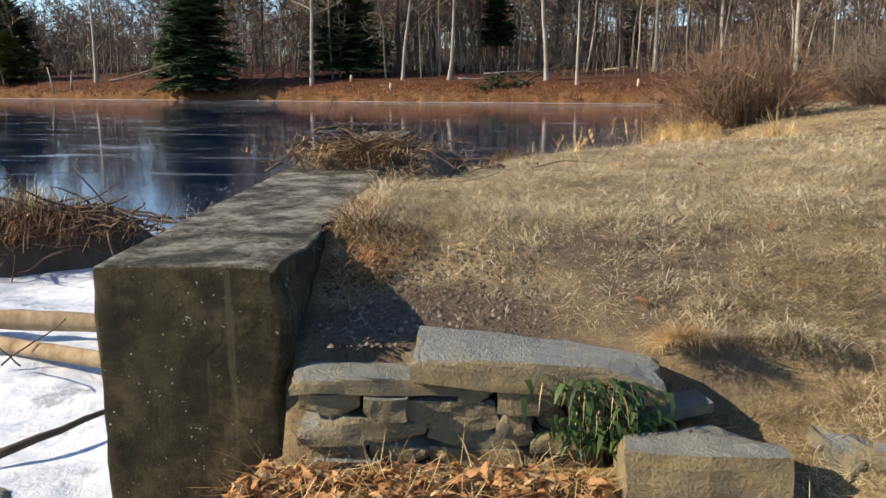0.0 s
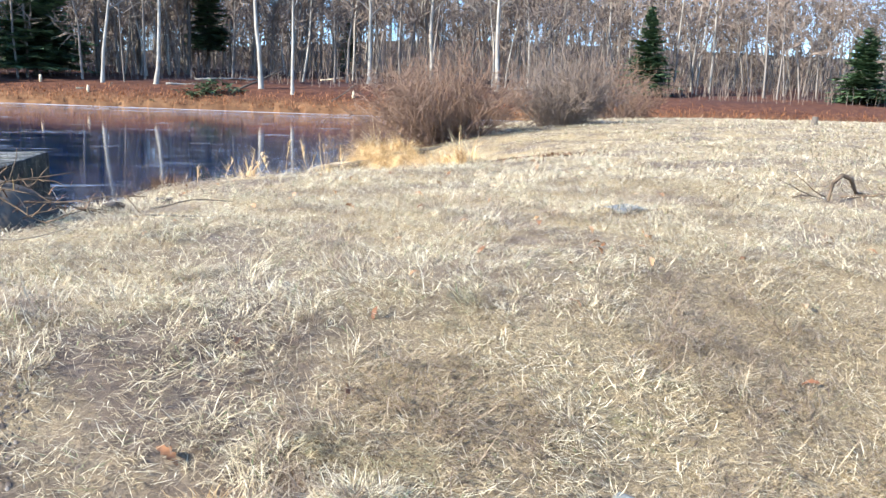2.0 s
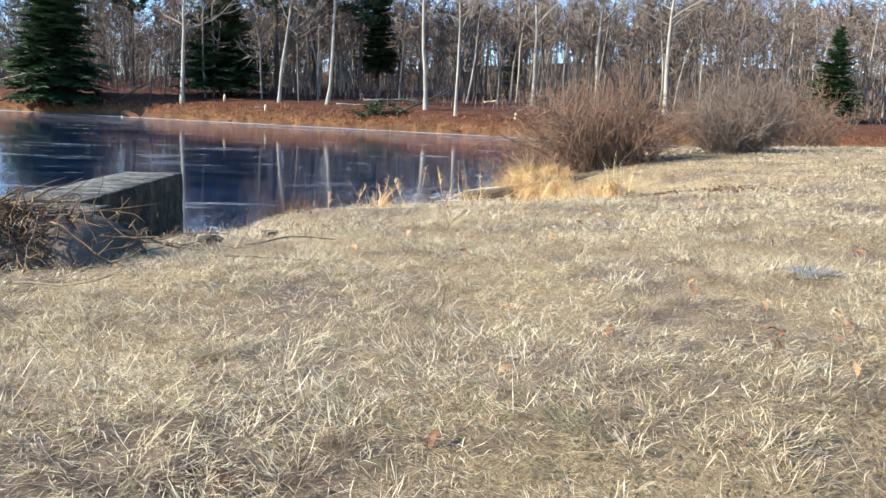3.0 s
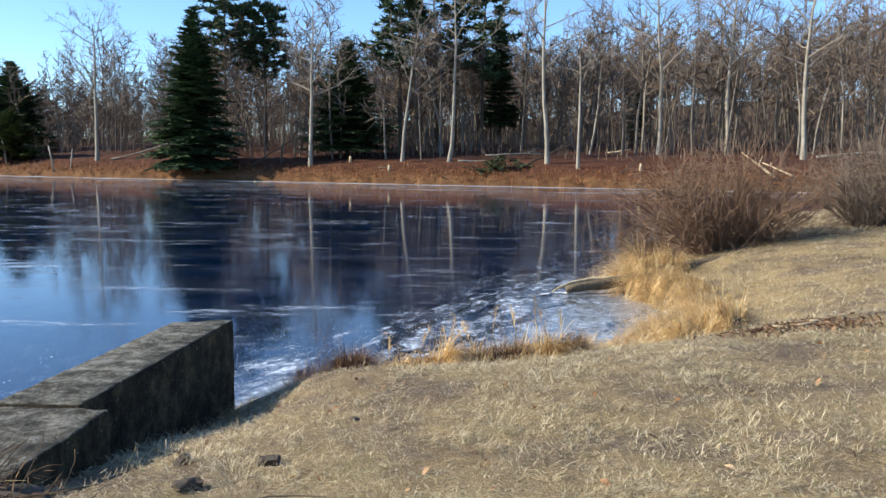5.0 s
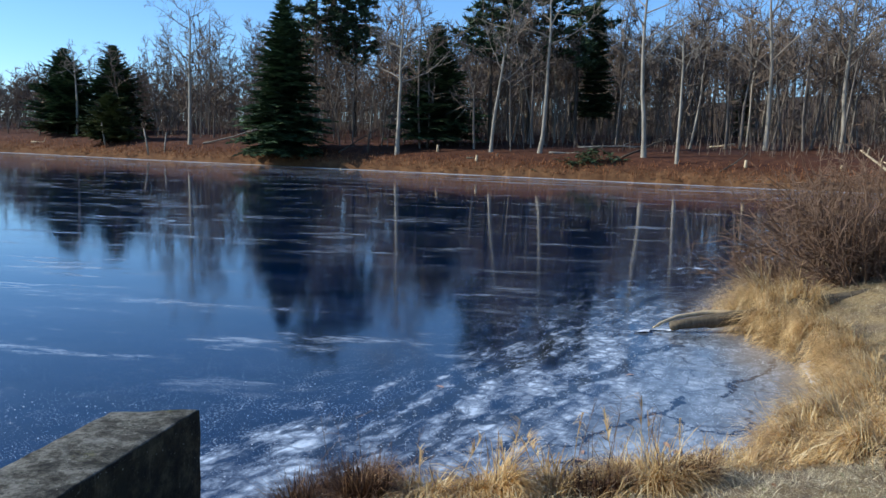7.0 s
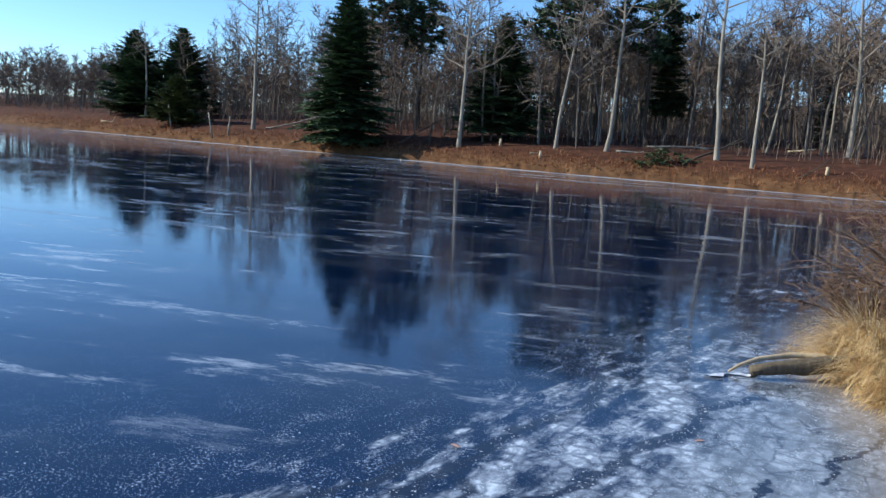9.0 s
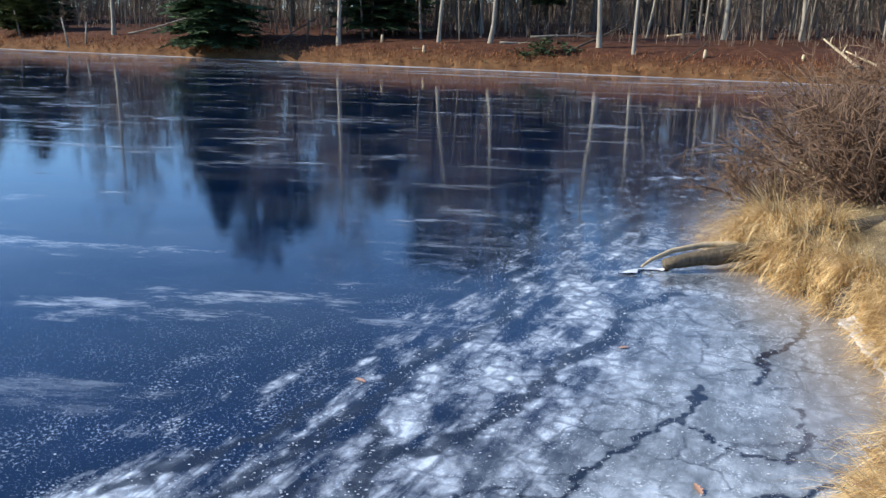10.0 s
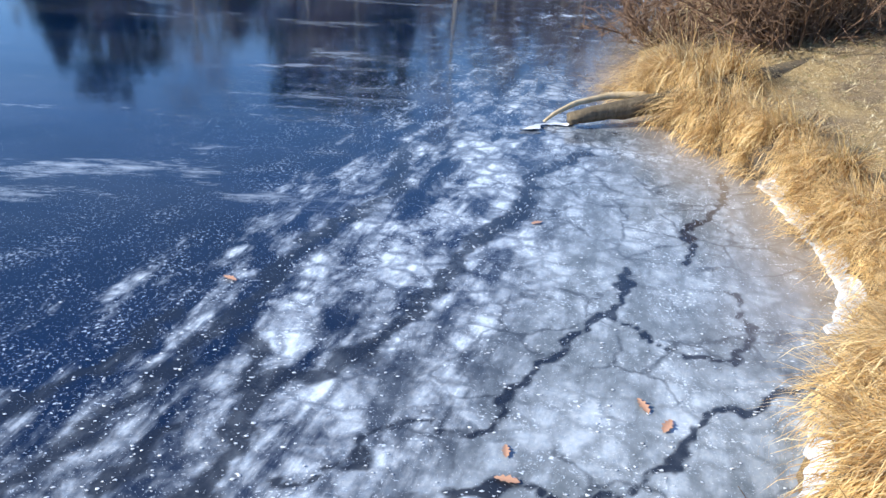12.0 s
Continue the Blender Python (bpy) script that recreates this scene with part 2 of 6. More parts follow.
def make_concrete():
    m = Mat("weathered_concrete", 0.9, 0.25)
    n1, n2 = m.noise(4.5, 9, 0.75), m.noise(38, 8, 0.8)
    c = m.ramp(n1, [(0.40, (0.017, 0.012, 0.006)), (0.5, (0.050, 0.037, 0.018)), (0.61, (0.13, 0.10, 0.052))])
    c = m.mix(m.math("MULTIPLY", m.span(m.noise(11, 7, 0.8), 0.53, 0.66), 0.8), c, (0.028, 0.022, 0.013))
    streaks = m.noise(7, 5, 0.6, stretch=(1, 1, 0.10))
    c = m.mix(m.math("MULTIPLY", m.span(streaks, 0.5, 0.68), 0.55), c, (0.05, 0.043, 0.022))
    runs = m.noise(16, 5, 0.7, stretch=(1, 1, 0.06))
    c = m.mix(m.math("MULTIPLY", m.span(runs, 0.58, 0.68), 0.35), c, (0.22, 0.19, 0.13))
    # upward faces are paler and crusted with lichen
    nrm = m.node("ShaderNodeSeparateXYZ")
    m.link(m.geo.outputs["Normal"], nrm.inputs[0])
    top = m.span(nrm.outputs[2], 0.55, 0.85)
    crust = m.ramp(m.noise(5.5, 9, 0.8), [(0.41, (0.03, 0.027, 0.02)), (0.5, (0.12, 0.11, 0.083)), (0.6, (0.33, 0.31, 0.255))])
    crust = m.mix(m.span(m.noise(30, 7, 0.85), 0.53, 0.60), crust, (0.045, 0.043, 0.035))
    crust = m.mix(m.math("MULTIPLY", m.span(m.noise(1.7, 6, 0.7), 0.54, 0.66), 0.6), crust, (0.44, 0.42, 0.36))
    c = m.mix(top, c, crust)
    c = m.mix(m.span(m.noise(24, 9, 0.9), 0.60, 0.65), c, (0.34, 0.30, 0.22))
    c = m.mix(m.span(m.noise(48, 3, 0.6), 0.68, 0.71), c, (0.45, 0.42, 0.34))
    moss = m.span(m.noise(4.2, 6, 0.7), 0.62, 0.72)
    c = m.mix(m.math("MULTIPLY", moss, 0.6), c, (0.13, 0.125, 0.03))
    m.color(c)
    m.bump(m.math("ADD", n2, m.math("MULTIPLY", m.noise(16, 6, 0.8), 1.4)), 0.9, 0.03)
    return m.m


def make_stone():
    m = Mat("split_bluestone", 0.85, 0.3)
    r = m.info.outputs["Random"]
    base = m.ramp(r, [(0.0, (0.105, 0.10, 0.078)), (0.35, (0.15, 0.135, 0.098)), (0.65, (0.19, 0.155, 0.10)), (1.0, (0.125, 0.125, 0.108))])
    c = m.mix(m.span(m.noise(9, 8, 0.7), 0.35, 0.7), base, m.mix(0.75, base, (0.34, 0.255, 0.125)))
    c = m.mix(m.math("MULTIPLY", m.span(m.noise(16, 7, 0.75), 0.55, 0.72), 0.6), c, (0.10, 0.10, 0.06))
    c = m.mix(m.math("MULTIPLY", m.span(m.noise(55, 5), 0.6, 0.75), 0.4), c, (0.42, 0.42, 0.38))
    # upward faces are bluer and paler
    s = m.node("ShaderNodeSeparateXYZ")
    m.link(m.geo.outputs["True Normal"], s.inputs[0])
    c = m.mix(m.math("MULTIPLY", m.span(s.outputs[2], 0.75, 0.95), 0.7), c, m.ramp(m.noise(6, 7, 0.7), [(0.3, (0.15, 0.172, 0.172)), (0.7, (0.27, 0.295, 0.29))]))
    m.color(c)
    m.bump(m.math("ADD", m.math("MULTIPLY", m.noise(11, 8, 0.75), 1.5), m.math("ADD", m.noise(28, 8, 0.75), m.noise(90, 4))), 0.9, 0.016)
    return m.m


def make_bark(name, dark, light, scale=6.0):
    m = Mat(name, 0.9, 0.15)
    n = m.noise(scale, 7, 0.7, stretch=(1, 1, 0.25))
    c = m.ramp(n, [(0.3, dark), (0.7, light)])
    c = m.mix(m.math("MULTIPLY", m.info.outputs["Random"], 0.25), c, tuple(v * 0.6 for v in light))
    m.color(c)
    m.bump(n, 0.5, 0.02)
    return m.m


def make_snow():
    m = Mat("crusted_snow", 0.65, 0.3)
    c = m.ramp(m.noise(7, 6), [(0.3, (0.45, 0.51, 0.60)), (0.65, (0.78, 0.80, 0.84))])
    m.color(m.mix(m.math("MULTIPLY", m.span(m.noise(3.3, 7, 0.7), 0.54, 0.64), 0.75), c, (0.24, 0.26, 0.29)))
    m.bump(m.noise(14, 7, 0.7), 0.5, 0.03)
    return m.m


def make_leaf_far(name, a, b):
    m = Mat(name, 0.7, 0.2)
    m.color(m.ramp(m.geo.outputs["Random Per Island"], [(0.1, a), (0.9, b)]))
    return m.m


def make_straw():
    """Dead lawn grass: each blade its own tone, drifting from bleached straw to brown thatch and a little green."""
    m = Mat("dead_lawn_grass", 0.6, 0.25)
    c = m.ramp(m.geo.outputs["Random Per Island"], [(0.0, (0.11, 0.075, 0.05)), (0.2, (0.27, 0.20, 0.125)), (0.42, (0.52, 0.405, 0.23)), (0.7, (0.80, 0.665, 0.40)), (0.95, (0.94, 0.83, 0.57)), (0.96, (0.30, 0.33, 0.13)), (1.0, (0.13, 0.19, 0.06))])
    x, y, z = m.xyz()
    brown = m.math("ADD", m.noise(1.3, 5, 0.65), m.span(y, 4.5, 0.3, 0.0, 0.05))
    c = m.mix(m.span(brown, 0.52, 0.68), c, m.mix(0.6, c, (0.19, 0.115, 0.075)))
    c = m.mix(m.math("MULTIPLY", m.span(m.noise(12, 5, 0.7), 0.49, 0.58), 0.68), c, m.mix(0.85, c, (0.115, 0.072, 0.05)))
    c = m.mix(m.math("MULTIPLY", m.span(m.noise(3.1, 4, 0.6), 0.58, 0.70), 0.45), c, (0.26, 0.25, 0.11))
    m.color(c)
    tr = m.node("ShaderNodeBsdfTranslucent")
    m.put(tr.inputs[0], c)
    mx = m.node("ShaderNodeMixShader")
    mx.inputs[0].default_value = 0.2
    m.link(m.b.outputs[0], mx.inputs[1])
    m.link(tr.outputs[0], mx.inputs[2])
    m.link(mx.outputs[0], m.t.nodes["Material Output"].inputs[0])
    return m.m


GROUND, ICE, CONCRETE, STONE, SNOW = make_ground(), make_ice(), make_concrete(), make_stone(), make_snow()
PALE_BARK = make_bark("pale_grey_bark", (0.16, 0.135, 0.10), (0.43, 0.38, 0.305), 3.0)
WOOD_BARK = make_bark("grey_brown_bark", (0.09, 0.075, 0.06), (0.25, 0.21, 0.17), 4.0)
BROWN_BARK = make_bark("brown_bark", (0.045, 0.035, 0.026), (0.13, 0.105, 0.08), 4.0)
TWIG = make_bark("bare_twig", (0.095, 0.07, 0.052), (0.26, 0.195, 0.145), 5.0)
RED_TWIG = make_bark("reddish_twig", (0.095, 0.055, 0.036), (0.27, 0.175, 0.115), 7.0)
DEBRIS_TWIG = make_bark("weathered_stick", (0.04, 0.027, 0.017), (0.22, 0.15, 0.09), 14.0)
DRIFTWOOD = make_bark("grey_driftwood", (0.055, 0.043, 0.031), (0.25, 0.205, 0.145), 11.0)
LOG_WOOD = make_bark("weathered_log", (0.035, 0.026, 0.018), (0.24, 0.19, 0.125), 16.0)
BARE_LOG = make_bark("barkless_log", (0.17, 0.115, 0.065), (0.46, 0.35, 0.22), 9.0)
PALE_WOOD = make_bark("stripped_pale_wood", (0.40, 0.29, 0.16), (0.70, 0.56, 0.36), 9.0)
SPRUCE = make_leaf_far("spruce_needles", (0.026, 0.05, 0.026), (0.10, 0.145, 0.06))
PINE = make_leaf_far("pine_needles", (0.024, 0.044, 0.024), (0.095, 0.13, 0.058))
CEDAR = make_leaf_far("juniper_needles", (0.05, 0.07, 0.02), (0.11, 0.12, 0.04))
STRAW = make_straw()
REED = island_mat("golden_dead_reed", [(0.0, (0.34, 0.20, 0.065)), (0.25, (0.66, 0.44, 0.18)), (0.7, (0.86, 0.63, 0.30)), (1.0, (0.93, 0.77, 0.46))], 0.5, 0.3, (5.0, (0.20, 0.095, 0.032), 0.46, 0.60))
BROWN_REED = island_mat("brown_dead_stem", [(0.0, (0.03, 0.015, 0.01)), (0.6, (0.14, 0.068, 0.034)), (1.0, (0.36, 0.22, 0.11))], 0.7, 0.1)
OAK_LEAF = island_mat("dead_oak_leaf", [(0.0, (0.14, 0.06, 0.028)), (0.5, (0.36, 0.17, 0.07)), (0.85, (0.52, 0.30, 0.14)), (1.0, (0.62, 0.44, 0.26))], 0.6, 0.15)
GREEN_LEAF = island_mat("winter_green_leaf", [(0.0, (0.012, 0.028, 0.010)), (1.0, (0.065, 0.11, 0.03))], 0.5, 0.15)
BROWN_OAK = island_mat("clinging_rust_leaf", [(0.0, (0.16, 0.06, 0.025)), (1.0, (0.34, 0.15, 0.06))], 0.7, 0.2)


# ---- mesh helpers ----
class Soup:
    """Collects vertices and faces for one mesh."""

    def __init__(self):
        self.v, self.f, self.n = [], [], 0

    def add(self, verts, faces):
        verts = np.asarray(verts, float).reshape(-1, 3)
        self.v.append(verts)
        self.f += [tuple(int(i) + self.n for i in q) for q in faces]
        self.n += len(verts)

    def tube(self, pts, radii, sides=5, cap=False):
        pts = np.asarray(pts, float)
        k = len(pts)
        tang = np.gradient(pts, axis=0)
        tang /= np.linalg.norm(tang, axis=1)[:, None] + 1e-9
        ref = np.array([0.31, 0.87, 0.38]) if abs(tang[0][2]) > 0.6 else np.array([0.05, 0.1, 1.0])
        u = np.cross(tang, ref)
        u /= np.linalg.norm(u, axis=1)[:, None] + 1e-9
        w = np.cross(tang, u)
        ang = np.arange(sides) * 2 * np.pi / sides
        ring = pts[:, None] + np.asarray(radii, float)[:, None, None] * (np.cos(ang)[None, :, None] * u[:, None] + np.sin(ang)[None, :, None] * w[:, None])
        faces = [(i * sides + j, i * sides + (j + 1) % sides, (i + 1) * sides + (j + 1) % sides, (i + 1) * sides + j) for i in range(k - 1) for j in range(sides)]
        if cap:
            faces += [tuple(range(sides))[::-1], tuple((k - 1) * sides + j for j in range(sides))]
        self.add(ring, faces)

    def mesh(self, name, mat, smooth=True):
        me = bpy.data.meshes.new(name)
        me.from_pydata(np.concatenate(self.v).tolist() if self.v else [], [], self.f)
        me.materials.append(mat)
        if smooth:
            me.polygons.foreach_set("use_smooth", [True] * len(me.polygons))
        me.update()
        return me


def part_mesh(name, me, parent=None, label="", kind=""):
    ob = new(name, me)
    ob.parent = parent
    return tagged(ob, label, kind=kind)


def part(name, soup, mat, parent=None, label="", smooth=True):
    return part_mesh(name, soup.mesh(name, mat, smooth), parent, label)


def thing(name, m, label, category, group="", kind=""):
    ob = new(name)
    ob.empty_display_size = 0.1
    ob.matrix_basis = m
    return tagged(ob, label, category, group, kind)


def fast_mesh(name, verts, loops, sizes, mat):
    """A mesh straight from arrays: vertices, corner indices and the corners of each face."""
    me = bpy.data.meshes.new(name)
    me.vertices.add(len(verts))
    me.vertices.foreach_set("co", np.ascontiguousarray(verts, np.float32).ravel())
    me.loops.add(len(loops))
    me.loops.foreach_set("vertex_index", np.ascontiguousarray(loops, np.int32))
    me.polygons.add(len(sizes))
    me.polygons.foreach_set("loop_start", np.r_[0, np.cumsum(sizes)[:-1]].astype(np.int32))
    me.polygons.foreach_set("loop_total", np.asarray(sizes, np.int32))
    me.materials.append(mat)
    me.update(calc_edges=True)
    return me


def blade_mesh(name, base, az, lean, length, width, droop, mat):
    """Grass blades, each a bent tapering strip: base points, heading, lean from upright, length, width and droop, all arrays."""
    n = len(base)
    h = np.stack([np.cos(az), np.sin(az), 0 * az], 1)
    side = np.stack([-np.sin(az), np.cos(az), 0 * az], 1) * (width / 2)[:, None]
    up = np.array([0, 0, 1.0])

    def at(s, ang):
        return (np.sin(ang) * length * s)[:, None] * h + (np.cos(ang) * length * s)[:, None] * up

    mid = base + at(0.5, lean)
    tip = mid + at(0.5, lean + droop)
    verts = np.stack([base - side, base + side, mid - side * 0.8, mid + side * 0.8, tip], 1).reshape(-1, 3)
    k = np.arange(n)[:, None] * 5
    loops = (k + np.array([0, 1, 3, 2, 2, 3, 4])[None]).ravel()
    return fast_mesh(name, verts, loops, np.tile([4, 3], n), mat)


RNG = np.random.default_rng(7)


# ---- the lie of the land ----
NEAR_SHORE = np.array([(-60, 2.0), (-12, 2.6), (-6, 3.6), (-3.6, 4.6), (-2.2, 5.0), (-0.9, 4.9), (-0.3, 5.6), (-0.2, 6.9), (0.6, 7.2), (1.2, 7.4), (1.7, 7.55), (2.2, 7.8), (2.6, 8.05), (3.2, 8.3), (3.7, 9.0), (4.2, 9.6), (4.6, 10.2), (4.75, 10.9), (4.9, 12.0), (4.75, 13.3), (4.6, 14.4), (4.8, 16.0), (6.2, 19.5), (9.5, 26), (16, 33), (28, 38), (50, 40), (90, 36), (200, 20), (400, 0)], float)
FAR_SHORE = np.array([(-400, 190), (-180, 130), (-110, 106), (-70, 92), (-35, 79), (-12.6, 72), (10.2, 65), (25, 60.5), (45, 54.5), (80, 47), (130, 40), (400, 25)], float)


def seg_distance(x, y, line):
    best = np.full(np.shape(x), 1e9)
    for (ax, ay), (bx, by) in zip(line[:-1], line[1:]):
        dx, dy = bx - ax, by - ay
        s = np.clip(((x - ax) * dx + (y - ay) * dy) / (dx * dx + dy * dy), 0, 1)
        best = np.minimum(best, np.hypot(x - ax - s * dx, y - ay - s * dy))
    return best


def is_below(x, y, line):
    """Whether points lie on the near side of an open line that runs from far left to far right, by counting crossings."""
    odd = np.zeros(np.shape(x), bool)
    for (ax, ay), (bx, by) in zip(line[:-1], line[1:]):
        if ax == bx:
            continue
        hit = ((ax <= x) != (bx <= x)) & (y < ay + (x - ax) * (by - ay) / (bx - ax))
        odd ^= hit
    return odd


def step(v, a, b):
    s = np.clip((v - a) / (b - a), 0, 1)
    return s * s * (3 - 2 * s)


def bumps(x, y, f=1.0):
    return 0.5 * np.sin(1.7 * f * x + 0.6 * np.sin(2.3 * f * y)) * np.cos(1.9 * f * y + 0.9 * np.sin(1.3 * f * x)) + 0.25 * np.sin(4.3 * f * x + 1.1) * np.sin(3.7 * f * y + 2.0)


def near_land(x, y):
    d = seg_distance(x, y, NEAR_SHORE)
    land = is_below(x, y, NEAR_SHORE)
    reach = 1.0 + 2.4 * step(y, 7.4, 9.6)
    up = 0.90 * (1 - np.exp(-d / reach)) + 0.10 * step(d, 0, 0.25) * step(y, 8, 9.5) + 0.022 * np.clip(x - 1, 0, 10) * step(d, 0.5, 3.0) + 0.03 * bumps(x, y) * step(d, 0.2, 1.5)
    up = up - 0.06 * np.exp(-((x - 0.3) ** 2) / 0.2) * step(y, 4, 6.5)
    # the slope down to the path in front of the low stone wall
    low = 0.34 - 0.055 * np.clip(-y - 0.3, 0, 3) + 0.02 * bumps(x, y, 2.5)
    low = low + 0.11 * np.exp(-((x - 1.25) / 0.25) ** 2 - ((y + 0.06) / 0.13) ** 2)
    edge = 1 - step(x, 1.22, 1.8)
    soft = step(y, -1.2, 1.1)
    hard = np.where(y > -0.02, 0.5 + 0.5 * step(y, -0.1, 0.9), 0.0)
    hard = np.where(y > -0.02, np.maximum(hard, 0.55), 0.0)
    s = edge * hard + (1 - edge) * soft
    up = low + (up - low) * s
    # spillway left of the concrete wall
    chute = np.where(y < 0.05, step(-x, 0.02, 0.5), step(-x, 0.03, 0.12)) * (1 - step(-x, 5, 8)) * step(-y, -5.2, -4.4)
    up = up * (1 - chute) + (-0.16 + 0.03 * bumps(x, y, 2)) * chute
    return np.where(land, up, -np.minimum(0.05 + 0.25 * d, 1.2)), d, land


def far_land(x, y):
    d = seg_distance(x, y, FAR_SHORE)
    up = 0.25 + 1.3 * (1 - np.exp(-d / 2.2)) + 0.085 * np.clip(d, 0, 25) + step(d, 14, 95) * np.clip(3.0 + 0.025 * x, 1.0, 5) + step(d, 45, 165) * np.clip(5.0 + 0.06 * x, 3.0, 8.5) + 0.14 * bumps(x * 0.3, y * 0.3) + 0.06 * bumps(x, y)
    return up, ~is_below(x, y, FAR_SHORE)


def height(x, y):
    x, y = np.asarray(x, float), np.asarray(y, float)
    a, _, near = near_land(x, y)
    b, far = far_land(x, y)
    return np.where(far, b, a)


def hgt(x, y):
    return float(height(np.array([x]), np.array([y]))[0])


def graded(stops):
    out = []
    for (a, b, s) in stops:
        out.append(np.arange(a, b, s))
    return np.unique(np.round(np.concatenate(out), 4))


def build_ground():
    xs = graded([(-600, -120, 40), (-120, -40, 4), (-40, -8, 1.0), (-8, -1, 0.2), (-1, 6, 0.07), (6, 12, 0.2), (12, 50, 1.0), (50, 120, 4), (120, 601, 40)])
    ys = graded([(-300, -60, 40), (-60, -8, 4), (-8, -3, 0.4), (-3, 0, 0.08), (-0.03, 9, 0.08), (9, 17, 0.15), (17, 45, 1.2), (45, 90, 0.6), (90, 160, 4), (160, 801, 40)])
    gx, gy = np.meshgrid(xs, ys)
    z = height(gx, gy)
    verts = np.stack([gx.ravel(), gy.ravel(), z.ravel()], 1)
    nx, ny = len(xs), len(ys)
    i = (np.arange(ny - 1)[:, None] * nx + np.arange(nx - 1)[None]).ravel()
    loops = np.stack([i, i + 1, i + nx + 1, i + nx], 1).ravel()
    me = fast_mesh("ground", verts, loops, np.full(len(i), 4), GROUND)
    me.polygons.foreach_set("use_smooth", [True] * len(i))
    tagged(new("ground", me), "grassy bank and leaf-strewn forest floor round a pond", "ground", kind="structure")


CRACKS = [
    (0.11, [(0.15, 8.29), (0.37, 8.76), (0.65, 9.25), (0.87, 9.8), (1.02, 10.05), (1.16, 10.66), (1.42, 11.16), (1.82, 11.77), (1.93, 12.89)]),
    (0.10, [(0.7, 8.1), (0.96, 8.36), (1.1, 8.85), (1.14, 9.34), (1.39, 9.36), (1.65, 9.61), (1.87, 9.96), (2.12, 10.43), (2.35, 10.98), (2.73, 11.44), (2.92, 12.19), (3.53, 12.86)]),
    (0.042, [(1.3, 8.6), (1.64, 8.77), (1.66, 8.97), (1.85, 9.03), (2.17, 8.93), (2.37, 9.27), (2.56, 9.56), (2.85, 9.91), (3.02, 10.03), (3.3, 10.59)]),
    (0.09, [(1.06, 9.75), (1.14, 9.34)]),
    (0.042, [(1.78, 8.16), (1.86, 8.37), (2.04, 8.6), (2.34, 8.62), (2.49, 8.49), (2.74, 8.6), (3.08, 8.87), (3.3, 9.12), (3.59, 9.19), (3.84, 9.37)]),
    (0.042, [(3.02, 10.03), (3.22, 9.68), (3.38, 9.57), (3.55, 9.52), (3.79, 9.92), (3.85, 10.29)]),
    (0.045, [(3.72, 10.68), (3.91, 11.27), (4.38, 11.78), (4.6, 12.4)]),
    (0.045, [(1.60, 7.72), (1.85, 7.86), (2.15, 7.95), (2.38, 8.12), (2.62, 8.30), (3.1, 8.48)]),
    (0.09, [(-0.2, 8.75), (0.1, 9.1), (0.45, 9.45), (0.6, 9.9)]),
    (0.07, [(0.35, 8.0), (0.6, 8.45), (0.8, 8.95)]),
]


def build_ice():
    xs = graded([(-600, -60, 30), (-60, -10, 3), (-10, -1, 0.25), (-1, 5, 0.035), (5, 12, 0.25), (12, 60, 3), (60, 601, 30)])
    ys = graded([(0, 6.8, 0.25), (6.8, 13.2, 0.035), (13.2, 20, 0.25), (20, 90, 2), (90, 241, 15)])
    gx, gy = np.meshgrid(xs, ys)
    _, d, land = near_land(gx, gy)
    crack = np.zeros(gx.shape)
    wx = gx + 0.03 * np.sin(gy * 17 + 2 * np.sin(gx * 9)) + 0.015 * np.sin(gy * 41 + gx * 23)
    wy = gy + 0.03 * np.sin(gx * 19 + 2 * np.sin(gy * 8)) + 0.015 * np.sin(gx * 37 - gy * 29)
    for wide, line in CRACKS:
        wide = wide * (0.9 + 0.25 * np.sin(gx * 5.1 + gy * 3.3) * np.sin(gy * 6.7))
        crack = np.maximum(crack, np.clip(1 - seg_distance(wx, wy, np.array(line)) / wide / 1.2, 0, 1))
    verts = np.stack([gx.ravel(), gy.ravel(), 0 * gx.ravel()], 1)
    nx, ny = len(xs), len(ys)
    i = (np.arange(ny - 1)[:, None] * nx + np.arange(nx - 1)[None]).ravel()
    cy = gy.ravel()[i]
    i = i[~((cy < 4.3) | (land.ravel()[i] & (d.ravel()[i] > 0.8)))]
    loops = np.stack([i, i + 1, i + nx + 1, i + nx], 1).ravel()
    me = fast_mesh("lake_ice", verts, loops, np.full(len(i), 4), ICE)
    for name, val in (("shore", np.where(land, -d, d)), ("crack", crack), ("offing", seg_distance(gx, gy, FAR_SHORE))):
        me.attributes.new(name, "FLOAT", "POINT").data.foreach_set("value", val.ravel().astype(np.float32))
    tagged(new("water", me), "frozen lake of dark clear ice with white frosted patches", "frozen lake", kind="structure")


build_ground()
build_ice()


